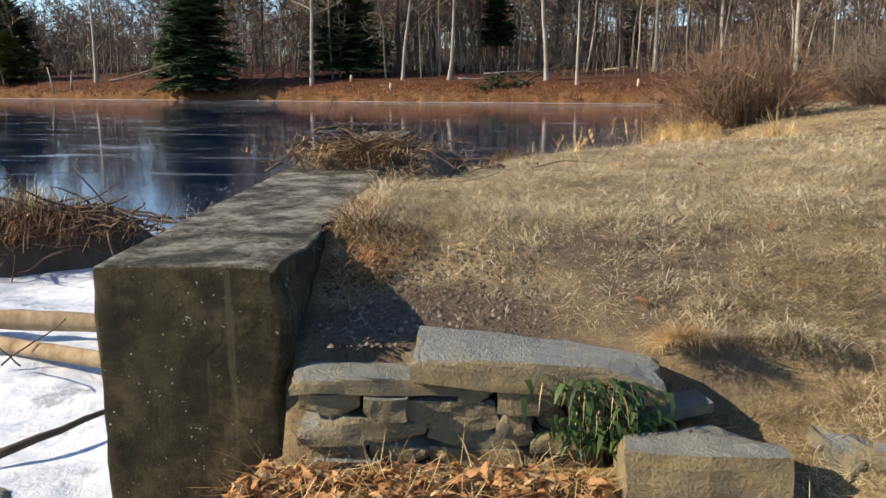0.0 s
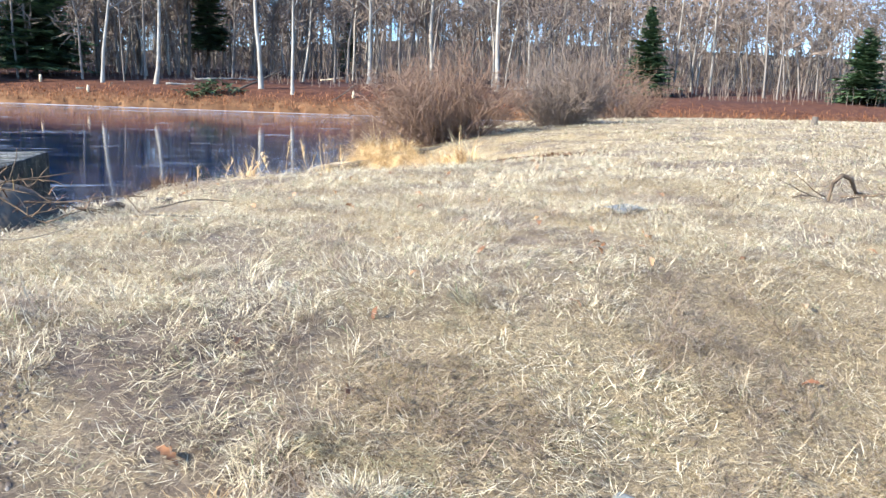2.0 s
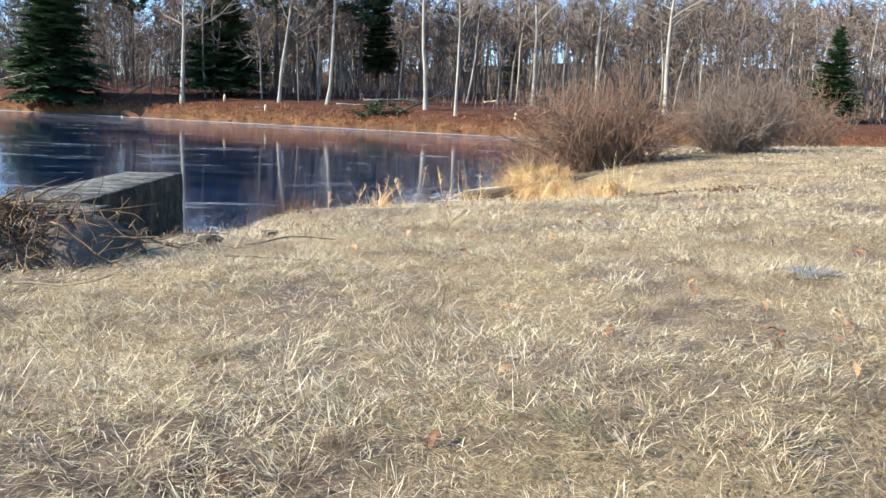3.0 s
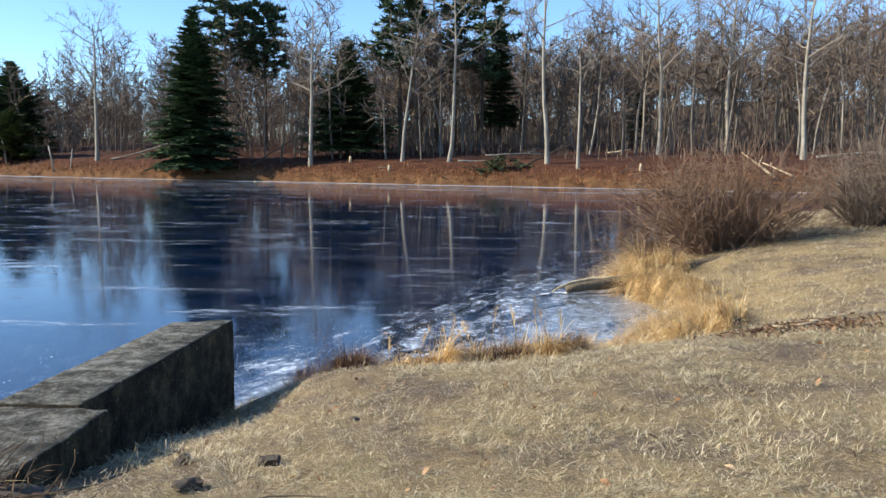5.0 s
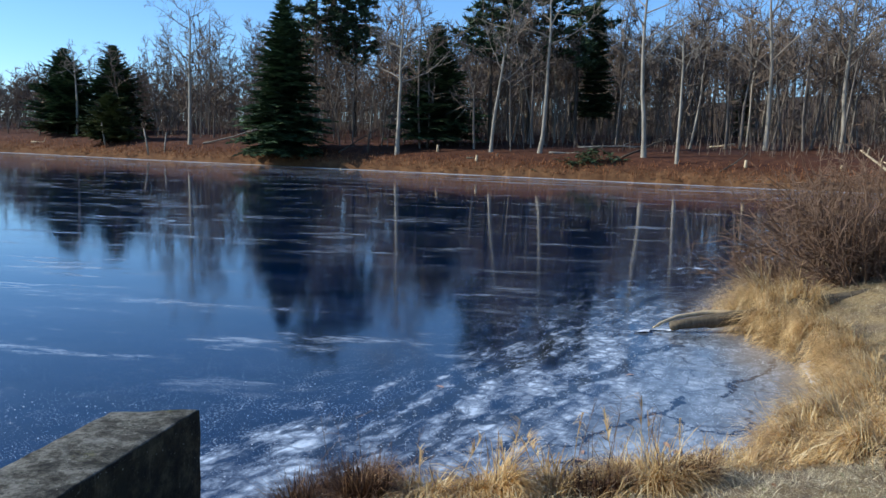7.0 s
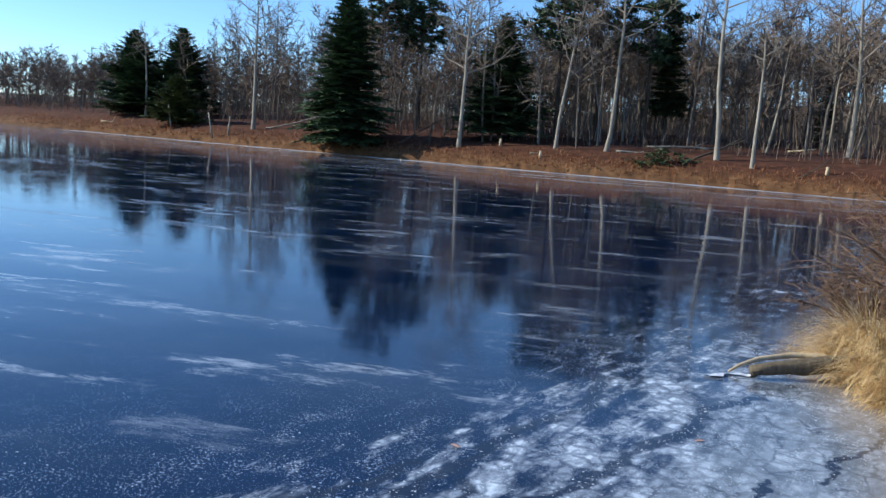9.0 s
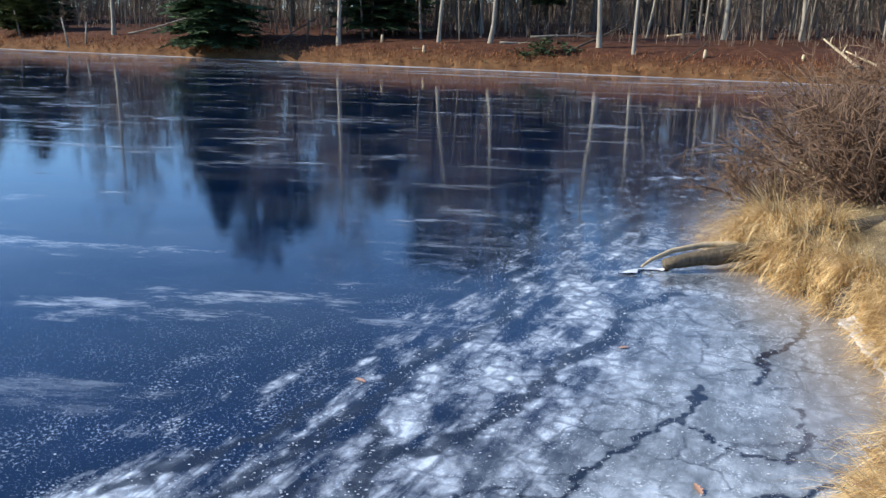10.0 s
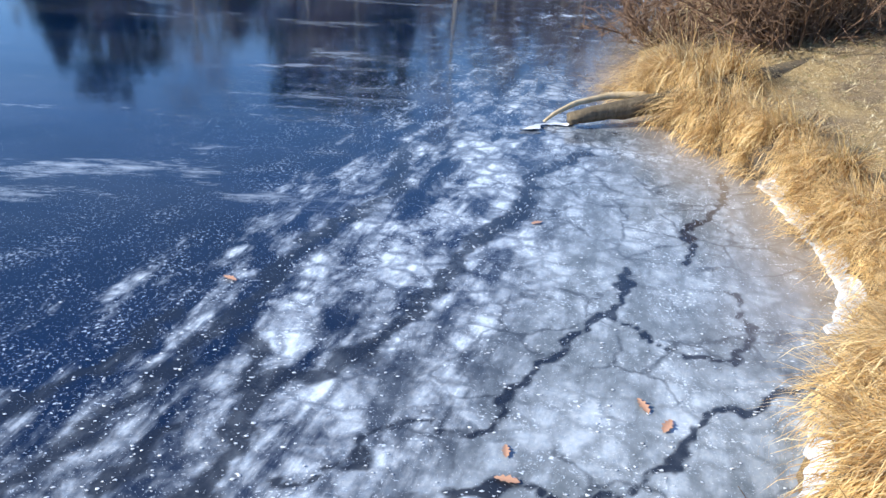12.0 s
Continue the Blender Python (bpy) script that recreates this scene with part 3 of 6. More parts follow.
# ---- concrete wall ----
def rough_block(corners, z0, z1, cell=0.06, jag=0.012, seed=1, chip=None):
    """A block on four plan corners (counter-clockwise), with broken edges and uneven faces."""
    bm = bmesh.new()
    lo = [bm.verts.new((x, y, z0)) for x, y in corners]
    hi = [bm.verts.new((x, y, z1)) for x, y in corners]
    bm.faces.new(lo[::-1])
    bm.faces.new(hi)
    for k in range(4):
        bm.faces.new((lo[k], lo[(k + 1) % 4], hi[(k + 1) % 4], hi[k]))
    bmesh.ops.bevel(bm, geom=bm.edges[:], offset=0.014, segments=2, affect="EDGES", profile=0.5)
    for axis, (a, b) in enumerate(((min(c[0] for c in corners), max(c[0] for c in corners)), (min(c[1] for c in corners), max(c[1] for c in corners)), (z0, z1))):
        n = max(1, int((b - a) / cell))
        for k in range(1, n):
            co, no = [0, 0, 0], [0, 0, 0]
            co[axis], no[axis] = a + (b - a) * k / n, 1
            bmesh.ops.bisect_plane(bm, geom=bm.verts[:] + bm.edges[:] + bm.faces[:], plane_co=co, plane_no=no)
    bm.normal_update()
    for v in bm.verts:
        p = v.co * 9 + Vector((seed * 7.1, 0, 0))
        v.co += v.normal * (noise.noise(p) * jag + noise.noise(p * 3.1) * jag * 0.6)
        if chip:
            chip(v)
    return bm


def bm_mesh(name, bm, mat, smooth=False):
    me = bpy.data.meshes.new(name)
    bm.to_mesh(me)
    bm.free()
    me.materials.append(mat)
    if smooth:
        me.polygons.foreach_set("use_smooth", [True] * len(me.polygons))
    return me


def near_chip(v):
    """The lower right of the end face is eaten away, and the upper edges are nibbled."""
    if v.co.y < 0.16 and v.co.x > -0.16:
        k = noise.noise(v.co * 6.5 + Vector((3, 1, 8)))
        bite = max(0.0, 0.01 + 0.05 * k + 0.02 * (0.6 - v.co.z)) * step(v.co.x, -0.13, 0.0)
        v.co.x -= float(bite)
    if v.co.z > 0.84 and abs(v.co.x) < 0.05:
        v.co.z -= max(0.0, noise.noise(v.co * 11) * 0.03)
        v.co.x -= max(0.0, noise.noise(v.co * 8 + Vector((5, 5, 5))) * 0.035)


wall = thing("wall_spillway", Matrix(), "dark weathered concrete spillway wall beside the lawn", "concrete wall", kind="structure")
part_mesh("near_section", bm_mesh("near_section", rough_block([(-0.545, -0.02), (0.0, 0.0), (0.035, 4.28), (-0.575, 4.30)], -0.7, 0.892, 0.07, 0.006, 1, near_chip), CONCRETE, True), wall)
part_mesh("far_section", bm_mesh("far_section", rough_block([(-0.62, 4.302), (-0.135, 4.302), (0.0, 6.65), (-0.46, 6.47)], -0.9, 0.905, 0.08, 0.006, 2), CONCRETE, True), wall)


# ---- far trees ----
LIMB_BARK = make_bark("grey_limb_bark", (0.14, 0.115, 0.09), (0.36, 0.31, 0.25), 3.0)

def wiggle(rng, p, d, length, n, amount, lift=0.0):
    """A crooked line of n steps from p along d."""
    pts, q, s = [np.array(p, float)], np.array(d, float), length / n
    q /= np.linalg.norm(q)
    for _ in range(n):
        q = q + rng.normal(0, amount, 3) + np.array([0, 0, lift])
        q /= np.linalg.norm(q)
        pts.append(pts[-1] + q * s)
    return np.array(pts)


def grow(soup, rng, p, d, length, r, depth, spread=0.8, lift=0.06, kids=5, first=0.3, thin=0.012):
    n = 2 if depth == 0 else 3 if depth == 1 else 4
    pts = wiggle(rng, p, d, length, n, 0.16, lift)
    soup.tube(pts, np.linspace(r, r * 0.35, n + 1), 5 if depth > 2 else 3)
    if depth <= 0:
        return
    for _ in range(kids):
        s = rng.uniform(first, 1.0)
        k = min(int(s * n), n - 1)
        q = pts[k] + (pts[k + 1] - pts[k]) * (s * n - k)
        way = pts[k + 1] - pts[k]
        way = way / np.linalg.norm(way) + rng.normal(0, spread, 3)
        grow(soup, rng, q, way, length * rng.uniform(0.4, 0.62), max(r * 0.42, thin), depth - 1, spread, lift, kids, 0.2, thin)


def bare_tree(x, y, tall, r, seed, label, bare=0.45, lean=0.0, crown=1.0, limbs=11):
    """A leafless tree: trunk, and each limb with its twigs; bare: the share of the trunk below the lowest limb."""
    rng = np.random.default_rng(seed)
    t = thing("bare_tree", pose(x, y, hgt(x, y)), label, "tree", "bare trees on the far bank")
    trunk = Soup()
    pts = wiggle(rng, (0, 0, -0.3), (lean, 0, 1), tall * 0.93, 9, 0.035, 0.02)
    rad = 0.85 * r * np.linspace(1, 0.16, 10) ** 0.8
    rad[0] *= 1.35
    trunk.tube(pts, rad, 8)
    part("trunk", trunk, PALE_BARK, t, "pale grey trunk")
    for k in range(limbs):
        s = bare + (1 - bare) * (k + rng.uniform(0, 0.9)) / limbs
        i = min(int(s * 9), 8)
        q = pts[i] + (pts[i + 1] - pts[i]) * (s * 9 - i)
        az = k * 2.4 + rng.uniform(0, 1.0)
        d = (math.cos(az), math.sin(az), rng.uniform(0.35, 1.0))
        limb = Soup()
        grow(limb, rng, q, d, tall * crown * rng.uniform(0.17, 0.31) * (1.2 - 0.55 * s), r * 0.42 * (1.15 - 0.7 * s), 3, 0.6, 0.05, 4, 0.3, 0.016)
        part("limb", limb, LIMB_BARK, t)
    return t


def needle_spray(v, rng, p, d, length, wide, n, sag):
    """A bough: short needle-clad shoots down both sides of a sagging line. Appends triangles to v."""
    d = d / np.linalg.norm(d)
    side = np.cross(d, (0, 0, 1.0))
    side /= np.linalg.norm(side) + 1e-9
    for k in range(n):
        s = (k + rng.uniform(0.1, 1.0)) / n
        q = p + d * length * s + np.array([0, 0, -sag * s * s * length])
        for sg in (-1, 1):
            w = wide * (1.15 - 0.8 * s) * rng.uniform(0.6, 1.2)
            tip = q + side * sg * w + d * w * rng.uniform(0.4, 0.9) + np.array([0, 0, rng.uniform(-0.45, 0.12) * w])
            th = d * w * 0.32 + np.array([0, 0, rng.uniform(-0.12, 0.12) * w])
            v += [q - th, q + th, tip]


def spruce_meshes(seed, tall, wide, droop=0.35, gap=0.0, thin=1.0):
    rng = np.random.default_rng(seed)
    v = []
    rows = int(tall * 4.2 * thin)
    for k in range(rows):
        s = (k + rng.uniform(0, 1)) / rows
        z = tall * (0.04 + gap + (0.96 - gap) * s)
        reach = wide / 2 * 1.12 * (1 - s) ** 0.68 * rng.uniform(0.75, 1.12) + 0.2
        for j in range(int(6 + 5 * (1 - s))):
            az = rng.uniform(0, 6.283)
            d = np.array([math.cos(az), math.sin(az), 0.12 - droop * 0.5 + 0.6 * s])
            needle_spray(v, rng, np.array([0, 0, z]), d, reach * rng.uniform(0.75, 1.1), 0.26 + reach * 0.26, int(5 + reach * 3.2), droop * 0.4)
    v = np.array(v)
    me = fast_mesh("needles", v, np.arange(len(v)), np.full(len(v) // 3, 3), SPRUCE)
    tr = Soup()
    tr.tube([(0, 0, -0.3), (0, 0, tall * 0.5), (0, 0, tall * 0.97)], [0.016 * tall + 0.03, 0.01 * tall, 0.01], 7)
    return tr.mesh("trunk", BROWN_BARK), me


def pine_meshes(seed, tall, wide, bare=0.45, boughs=60):
    """A white pine: bare trunk below, plumes of needles on level boughs above."""
    rng = np.random.default_rng(seed)
    v, limbs = [], []
    pts = wiggle(rng, (0, 0, -0.3), (0, 0, 1), tall, 8, 0.02)
    for k in range(boughs):
        s = bare + (0.99 - bare) * (k + rng.uniform(0, 1)) / boughs
        i = min(int(s * 8), 7)
        q = pts[i] + (pts[i + 1] - pts[i]) * (s * 8 - i)
        az = rng.uniform(0, 6.283)
        reach = wide / 2 * (0.35 + 0.75 * math.sin(math.pi * min(1, (1 - s) / (1 - bare) * 0.75 + 0.12))) * rng.uniform(0.55, 1.15)
        d = np.array([math.cos(az), math.sin(az), 0.18])
        limbs.append(Soup())
        limbs[-1].tube([q, q + d * reach * 0.45, q + d * reach * 0.9], [0.05, 0.035, 0.015], 4)
        for j in range(7):
            c = q + d * reach * rng.uniform(0.35, 1.0) + rng.normal(0, 0.16 * reach * 0.6, 3) * np.array([1, 1, 0.35])
            for _ in range(20):
                w = rng.normal(0, 1, 3) * np.array([1, 1, 0.45]) + np.array([0, 0, 0.35])
                w = w / np.linalg.norm(w) * rng.uniform(0.35, 0.8)
                t = np.cross(w, rng.normal(0, 1, 3))
                t = t / (np.linalg.norm(t) + 1e-9) * 0.12
                v += [c - t, c + t, c + w]
    v = np.array(v)
    me = fast_mesh("needles", v, np.arange(len(v)), np.full(len(v) // 3, 3), PINE)
    tr = Soup()
    tr.tube(pts, np.linspace(0.22, 0.04, 9), 7)
    return [tr.mesh("trunk", BROWN_BARK)] + [s.mesh("bough", BROWN_BARK) for s in limbs] + [me]


def conifer(kind, x, y, meshes, label, mat=None):
    t = thing(kind, pose(x, y, hgt(x, y)), label, "evergreen tree", "evergreens on the far bank")
    for me in meshes:
        part_mesh(me.name.split(".")[0], me, t)
    if mat:
        meshes[-1].materials[0] = mat
    return t


LABEL = "leafless tree with a pale sunlit trunk on the far bank"
bare_tree(-37.2, 84, 15.5, 0.24, 11, LABEL, bare=0.42, limbs=13, crown=1.25)
bare_tree(-13.1, 75, 16.0, 0.22, 12, LABEL, bare=0.42, limbs=15, crown=1.25)
bare_tree(-4.6, 74.5, 13.5, 0.2, 13, LABEL, bare=0.5, limbs=9)
bare_tree(-0.35, 74, 17.5, 0.22, 14, "leafless tree with a leaning pale trunk on the far bank", bare=0.55, limbs=9, lean=0.12)
bare_tree(8.2, 70.5, 17.5, 0.24, 15, LABEL, bare=0.48, limbs=12)
bare_tree(10.5, 68, 12.5, 0.17, 16, "slim leafless tree with a pale trunk on the far bank", bare=0.6, limbs=7, crown=0.7)
bare_tree(19.0, 77, 17.0, 0.25, 17, LABEL, bare=0.4, limbs=14, crown=1.5)
bare_tree(25.0, 76, 17.0, 0.25, 18, LABEL, bare=0.42, limbs=14, crown=1.5)
bare_tree(29.5, 70, 17.0, 0.26, 19, LABEL, bare=0.45, limbs=13, crown=1.4)
bare_tree(-57, 95, 11.0, 0.2, 20, LABEL, bare=0.62, limbs=8)

conifer("spruce", -24.3, 76.6, spruce_meshes(31, 15.2, 8.6), "broad dark green spruce at the water's edge")
conifer("spruce", -10.6, 81, spruce_meshes(32, 11.5, 9.0, 0.25, 0.05), "dark green spruce behind a leafless tree")
conifer("pine", -24.5, 87, pine_meshes(33, 18.5, 7.0, 0.5), "tall dark pine with a bare lower trunk")
conifer("pine", -21.0, 90, pine_meshes(34, 16.0, 6.5, 0.5), "tall dark pine with a bare lower trunk")
conifer("pine", -5.5, 83, pine_meshes(35, 17.5, 7.5, 0.45), "tall dark pine with a bare lower trunk")
conifer("pine", -2.0, 86, pine_meshes(36, 18.5, 6.5, 0.35), "tall dark pine with a bare lower trunk")
conifer("pine", 2.6, 85, pine_meshes(37, 18.0, 8.0, 0.4), "tall dark pine with a bare lower trunk")
conifer("spruce", 4.6, 88, spruce_meshes(38, 13.0, 5.0, 0.3, 0.15, 0.8), "slender dark conifer among leafless trees")
conifer("spruce", -60.5, 98, spruce_meshes(39, 10.5, 10, 0.1), "broad green conifer at the far shore")
conifer("spruce", -54.5, 99, spruce_meshes(40, 10.8, 9.5, 0.1), "broad green conifer at the far shore")
conifer("juniper", -48.5, 88, spruce_meshes(41, 5.4, 7.0, 0.1), "low yellow-green juniper at the far shore", CEDAR)
conifer("spruce", 19.5, 90, spruce_meshes(42, 6.0, 3.5), "small dark conifer under the trees")
conifer("spruce", 64, 62, spruce_meshes(43, 7.0, 6.0, 0.3), "dark green spruce beyond the lawn")
conifer("spruce", 44, 68, spruce_meshes(44, 8.0, 5.0, 0.3), "dark green spruce among leafless trees")


def sliver_mesh(name, base, tip, width, mat, rng):
    """Fine twigs: one long thin triangle each, turned at random about its length."""
    d = tip - base
    side = np.cross(d, rng.normal(0, 1, d.shape))
    side *= (width / 2 / (np.linalg.norm(side, axis=1) + 1e-9))[:, None]
    v = np.stack([base - side, base + side, tip], 1).reshape(-1, 3)
    return fast_mesh(name, v, np.arange(len(v)), np.full(len(v) // 3, 3), mat)


def build_woods():
    """The wood behind the first trees: bare stems by the hundred, forking limbs and a haze of twigs, joined."""
    rng = np.random.default_rng(5)
    n = 2750
    x = rng.uniform(-112, 118, n)
    back = np.where(rng.uniform(0, 1, n) < 0.75, rng.uniform(12, 165, n), rng.uniform(6, 45, n))
    back = np.where((x > 0) & (back < 14), back + 16, back)
    y = np.interp(x, FAR_SHORE[:, 0], FAR_SHORE[:, 1]) + back
    z = height(x, y) - 0.2
    low_left = 0.66 + 0.34 * step(x, -62, -40)
    small = rng.uniform(0, 1, n) < 0.28
    tall = np.where(small, rng.uniform(3.5, 8, n), rng.uniform(8.5, 15.5, n) * (1 + 0.0014 * np.clip(x, -60, 80)) * low_left)
    rad = np.where(small, rng.uniform(0.03, 0.05, n), rng.uniform(0.06, 0.15, n))
    pale, brown = Soup(), Soup()
    lines = []
    for k in range(n):
        pts = wiggle(rng, (x[k], y[k], z[k]), (rng.normal(0, 0.07), rng.normal(0, 0.05), 1), tall[k], 4, 0.06)
        r = rad[k]
        (pale if k % 6 == 1 else brown).tube(pts, [r, r * 0.85, r * 0.65, r * 0.42, r * 0.12], 4)
        lines.append(pts)
    lines = np.array(lines)
    for soup, mat in ((pale, PALE_BARK), (brown, WOOD_BARK)):
        tagged(part("far_woods", soup, mat), "dense leafless winter woods on the rising far bank", "woods", kind="stuff")
    # limbs in a rounded crown, twigs along them
    m = 12
    low = np.where(small, 0.12, rng.uniform(0.18, 0.5, n))[:, None]
    s = low + (0.97 - low) * (np.arange(m) + rng.uniform(0, 1, (n, m))) / m
    i = np.minimum((s * 4).astype(int), 3)
    k = np.arange(n)[:, None]
    q = lines[k, i] + (lines[k, i + 1] - lines[k, i]) * (s * 4 - i)[..., None]
    az, el = rng.uniform(0, 6.283, (n, m)), rng.uniform(0.15, 1.1, (n, m))
    d = np.stack([np.cos(az) * np.cos(el), np.sin(az) * np.cos(el), np.sin(el)], -1)
    ln = tall[:, None] * rng.uniform(0.14, 0.30, (n, m)) * (1.2 - 0.75 * (s - low) / (1 - low))
    base, tip = q.reshape(-1, 3), (q + d * ln[..., None]).reshape(-1, 3)
    wide = np.repeat(rad * 0.8, m)
    tagged(new("far_limbs", sliver_mesh("far_limbs", base, tip, wide, TWIG, rng)), "forking bare limbs of the winter woods", "woods", kind="stuff")
    t = 13
    u = rng.uniform(0.1, 1, (n * m, t, 1))
    b2 = base[:, None] + (tip - base)[:, None] * u
    way = d.reshape(-1, 1, 3) * 0.5 + rng.normal(0, 0.6, (n * m, t, 3)) + np.array([0, 0, 0.25])
    way /= np.linalg.norm(way, axis=2, keepdims=True)
    t2 = b2 + way * (ln.reshape(-1, 1, 1) * rng.uniform(0.35, 0.8, (n * m, t, 1)))
    b2, t2 = b2.reshape(-1, 3), t2.reshape(-1, 3)
    tagged(new("far_twigs", sliver_mesh("far_twigs", b2, t2, rng.uniform(0.055, 0.11, len(b2)), TWIG, rng)), "haze of fine bare twigs in the winter woods", "woods", kind="stuff")


build_woods()


# ---- low dry-stone wall and loose stones ----
def stone_mesh(name, sx, sy, sz, seed, rough=0.10, mat=None, wedge=0.0):
    """A split stone: a block with broken corners, uneven beds and a pitted face, centred on its base."""
    bm = bmesh.new()
    bmesh.ops.create_cube(bm, size=1.0)
    bmesh.ops.subdivide_edges(bm, edges=bm.edges[:], cuts=5, use_grid_fill=True)
    rng = random.Random(seed)
    off = Vector((rng.uniform(0, 50), rng.uniform(0, 50), rng.uniform(0, 50)))
    cut = [Vector((rng.choice((-1, 1)) * rng.uniform(0.5, 1), rng.uniform(-1, 1), rng.choice((-1, 1)) * rng.uniform(0.4, 1))).normalized() for _ in range(4)]
    for v in bm.verts:
        p = v.co.copy()
        for c in cut:
            over = p.dot(c) - 0.56
            if over > 0:
                p -= c * over * 0.8
        q = Vector((p.x * sx, p.y * sy, p.z * sz))
        q.z += wedge * q.x
        small = min(sx, sy, sz)
        n = noise.noise_vector(q * 9 + off) * rough * small * 1.6 + noise.noise_vector(q * 27 + off) * rough * small * 0.7
        v.co = q + n + Vector((0, 0, sz / 2))
    bmesh.ops.triangulate(bm, faces=bm.faces[:])
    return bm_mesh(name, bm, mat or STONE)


COURSES = [(0.02, 0.472, 0.552, 0.599), (0.033, 0.193, 0.476, 0.550), (0.219, 0.335, 0.474, 0.545), (0.341, 0.58, 0.443, 0.529), (0.475, 0.571, 0.530, 0.580), (0.583, 0.783, 0.511, 0.573), (0.689, 0.785, 0.446, 0.510), (0.586, 0.68, 0.438, 0.508), (0.038, 0.374, 0.404, 0.474), (0.40, 0.679, 0.391, 0.441), (0.682, 0.81, 0.39, 0.444), (0.065, 0.22, 0.362, 0.404), (0.23, 0.40, 0.335, 0.404), (0.075, 0.25, 0.29, 0.362), (0.41, 0.70, 0.30, 0.391), (0.727, 0.87, 0.309, 0.39), (0.80, 0.93, 0.39, 0.50), (0.79, 0.98, 0.505, 0.57)]
low_wall = thing("stone_wall", Matrix(), "low dry-laid wall of split grey stones beside the concrete", "stone wall")
for k, (x0, x1, z0, z1) in enumerate(COURSES):
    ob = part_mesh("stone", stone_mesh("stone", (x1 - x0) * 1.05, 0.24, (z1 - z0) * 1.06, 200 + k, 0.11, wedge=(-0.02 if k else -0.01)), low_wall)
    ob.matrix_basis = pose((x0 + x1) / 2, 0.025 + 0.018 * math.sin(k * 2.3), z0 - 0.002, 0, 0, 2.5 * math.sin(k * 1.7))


def loose_stone(name, x, y, z, size, turn, seed, label, rough=0.10, tilt=(0, 0), mat=None):
    me = stone_mesh(name, *size, seed, rough, mat)
    ob = new(name, me)
    ob.matrix_basis = pose(x, y, z, tilt[0], tilt[1], turn)
    return tagged(ob, label, "stone")


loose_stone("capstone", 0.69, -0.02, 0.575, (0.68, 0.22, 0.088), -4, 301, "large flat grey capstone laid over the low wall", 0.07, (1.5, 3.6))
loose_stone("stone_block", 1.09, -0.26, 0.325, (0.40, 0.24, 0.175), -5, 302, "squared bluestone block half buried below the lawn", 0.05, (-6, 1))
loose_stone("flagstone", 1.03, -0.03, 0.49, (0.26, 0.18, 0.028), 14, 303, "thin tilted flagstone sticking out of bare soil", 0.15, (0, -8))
loose_stone("broken_rock", 1.47, -0.22, hgt(1.47, -0.22) - 0.06, (0.10, 0.12, 0.11), 30, 304, "pale broken rock beside a stone block", 0.25)
loose_stone("broken_rock", 1.58, -0.30, hgt(1.58, -0.30) - 0.05, (0.16, 0.09, 0.08), -20, 305, "pale broken rock beside a stone block", 0.25)
loose_stone("rock", 1.98, -0.05, hgt(1.98, -0.05) - 0.012, (0.05, 0.042, 0.04), 20, 306, "small grey rock lying in the grass", 0.2)
loose_stone("flat_stone", 3.27, 2.2, hgt(3.27, 2.2) - 0.005, (0.24, 0.16, 0.03), 25, 307, "flat bluish stone sunk in the lawn", 0.12)
loose_stone("stone_chip", 0.36, 0.06, 0.575, (0.10, 0.10, 0.06), 35, 308, "chipped stone lying beside the capstone", 0.2)
loose_stone("boulder", 1.66, -0.45, hgt(1.66, -0.45) - 0.05, (0.14, 0.12, 0.09), 70, 309, "small rounded rock in the leaf litter", 0.2)


# ---- sticks, logs and debris ----
def stick(soup, rng, p, d, length, r, bend=0.10, sides=5):
    pts = wiggle(rng, p, d, length, 6, bend)
    soup.tube(pts, np.linspace(r, r * 0.45, 7), sides, True)
    return pts


def scatter_blades(name, mat, rng, cx, cy, cz, spread, n, length, width=0.004, lean=(0.2, 1.3), droop=(0.1, 0.9)):
    base = np.stack([rng.normal(cx, spread[0], n), rng.normal(cy, spread[1], n), cz + np.abs(rng.normal(0, spread[2], n))], 1)
    return blade_mesh(name, base, rng.uniform(0, 6.283, n), rng.uniform(*lean, n), length * rng.uniform(0.4, 1.2, n), width * rng.uniform(0.6, 1.3, n), rng.uniform(*droop, n), mat)


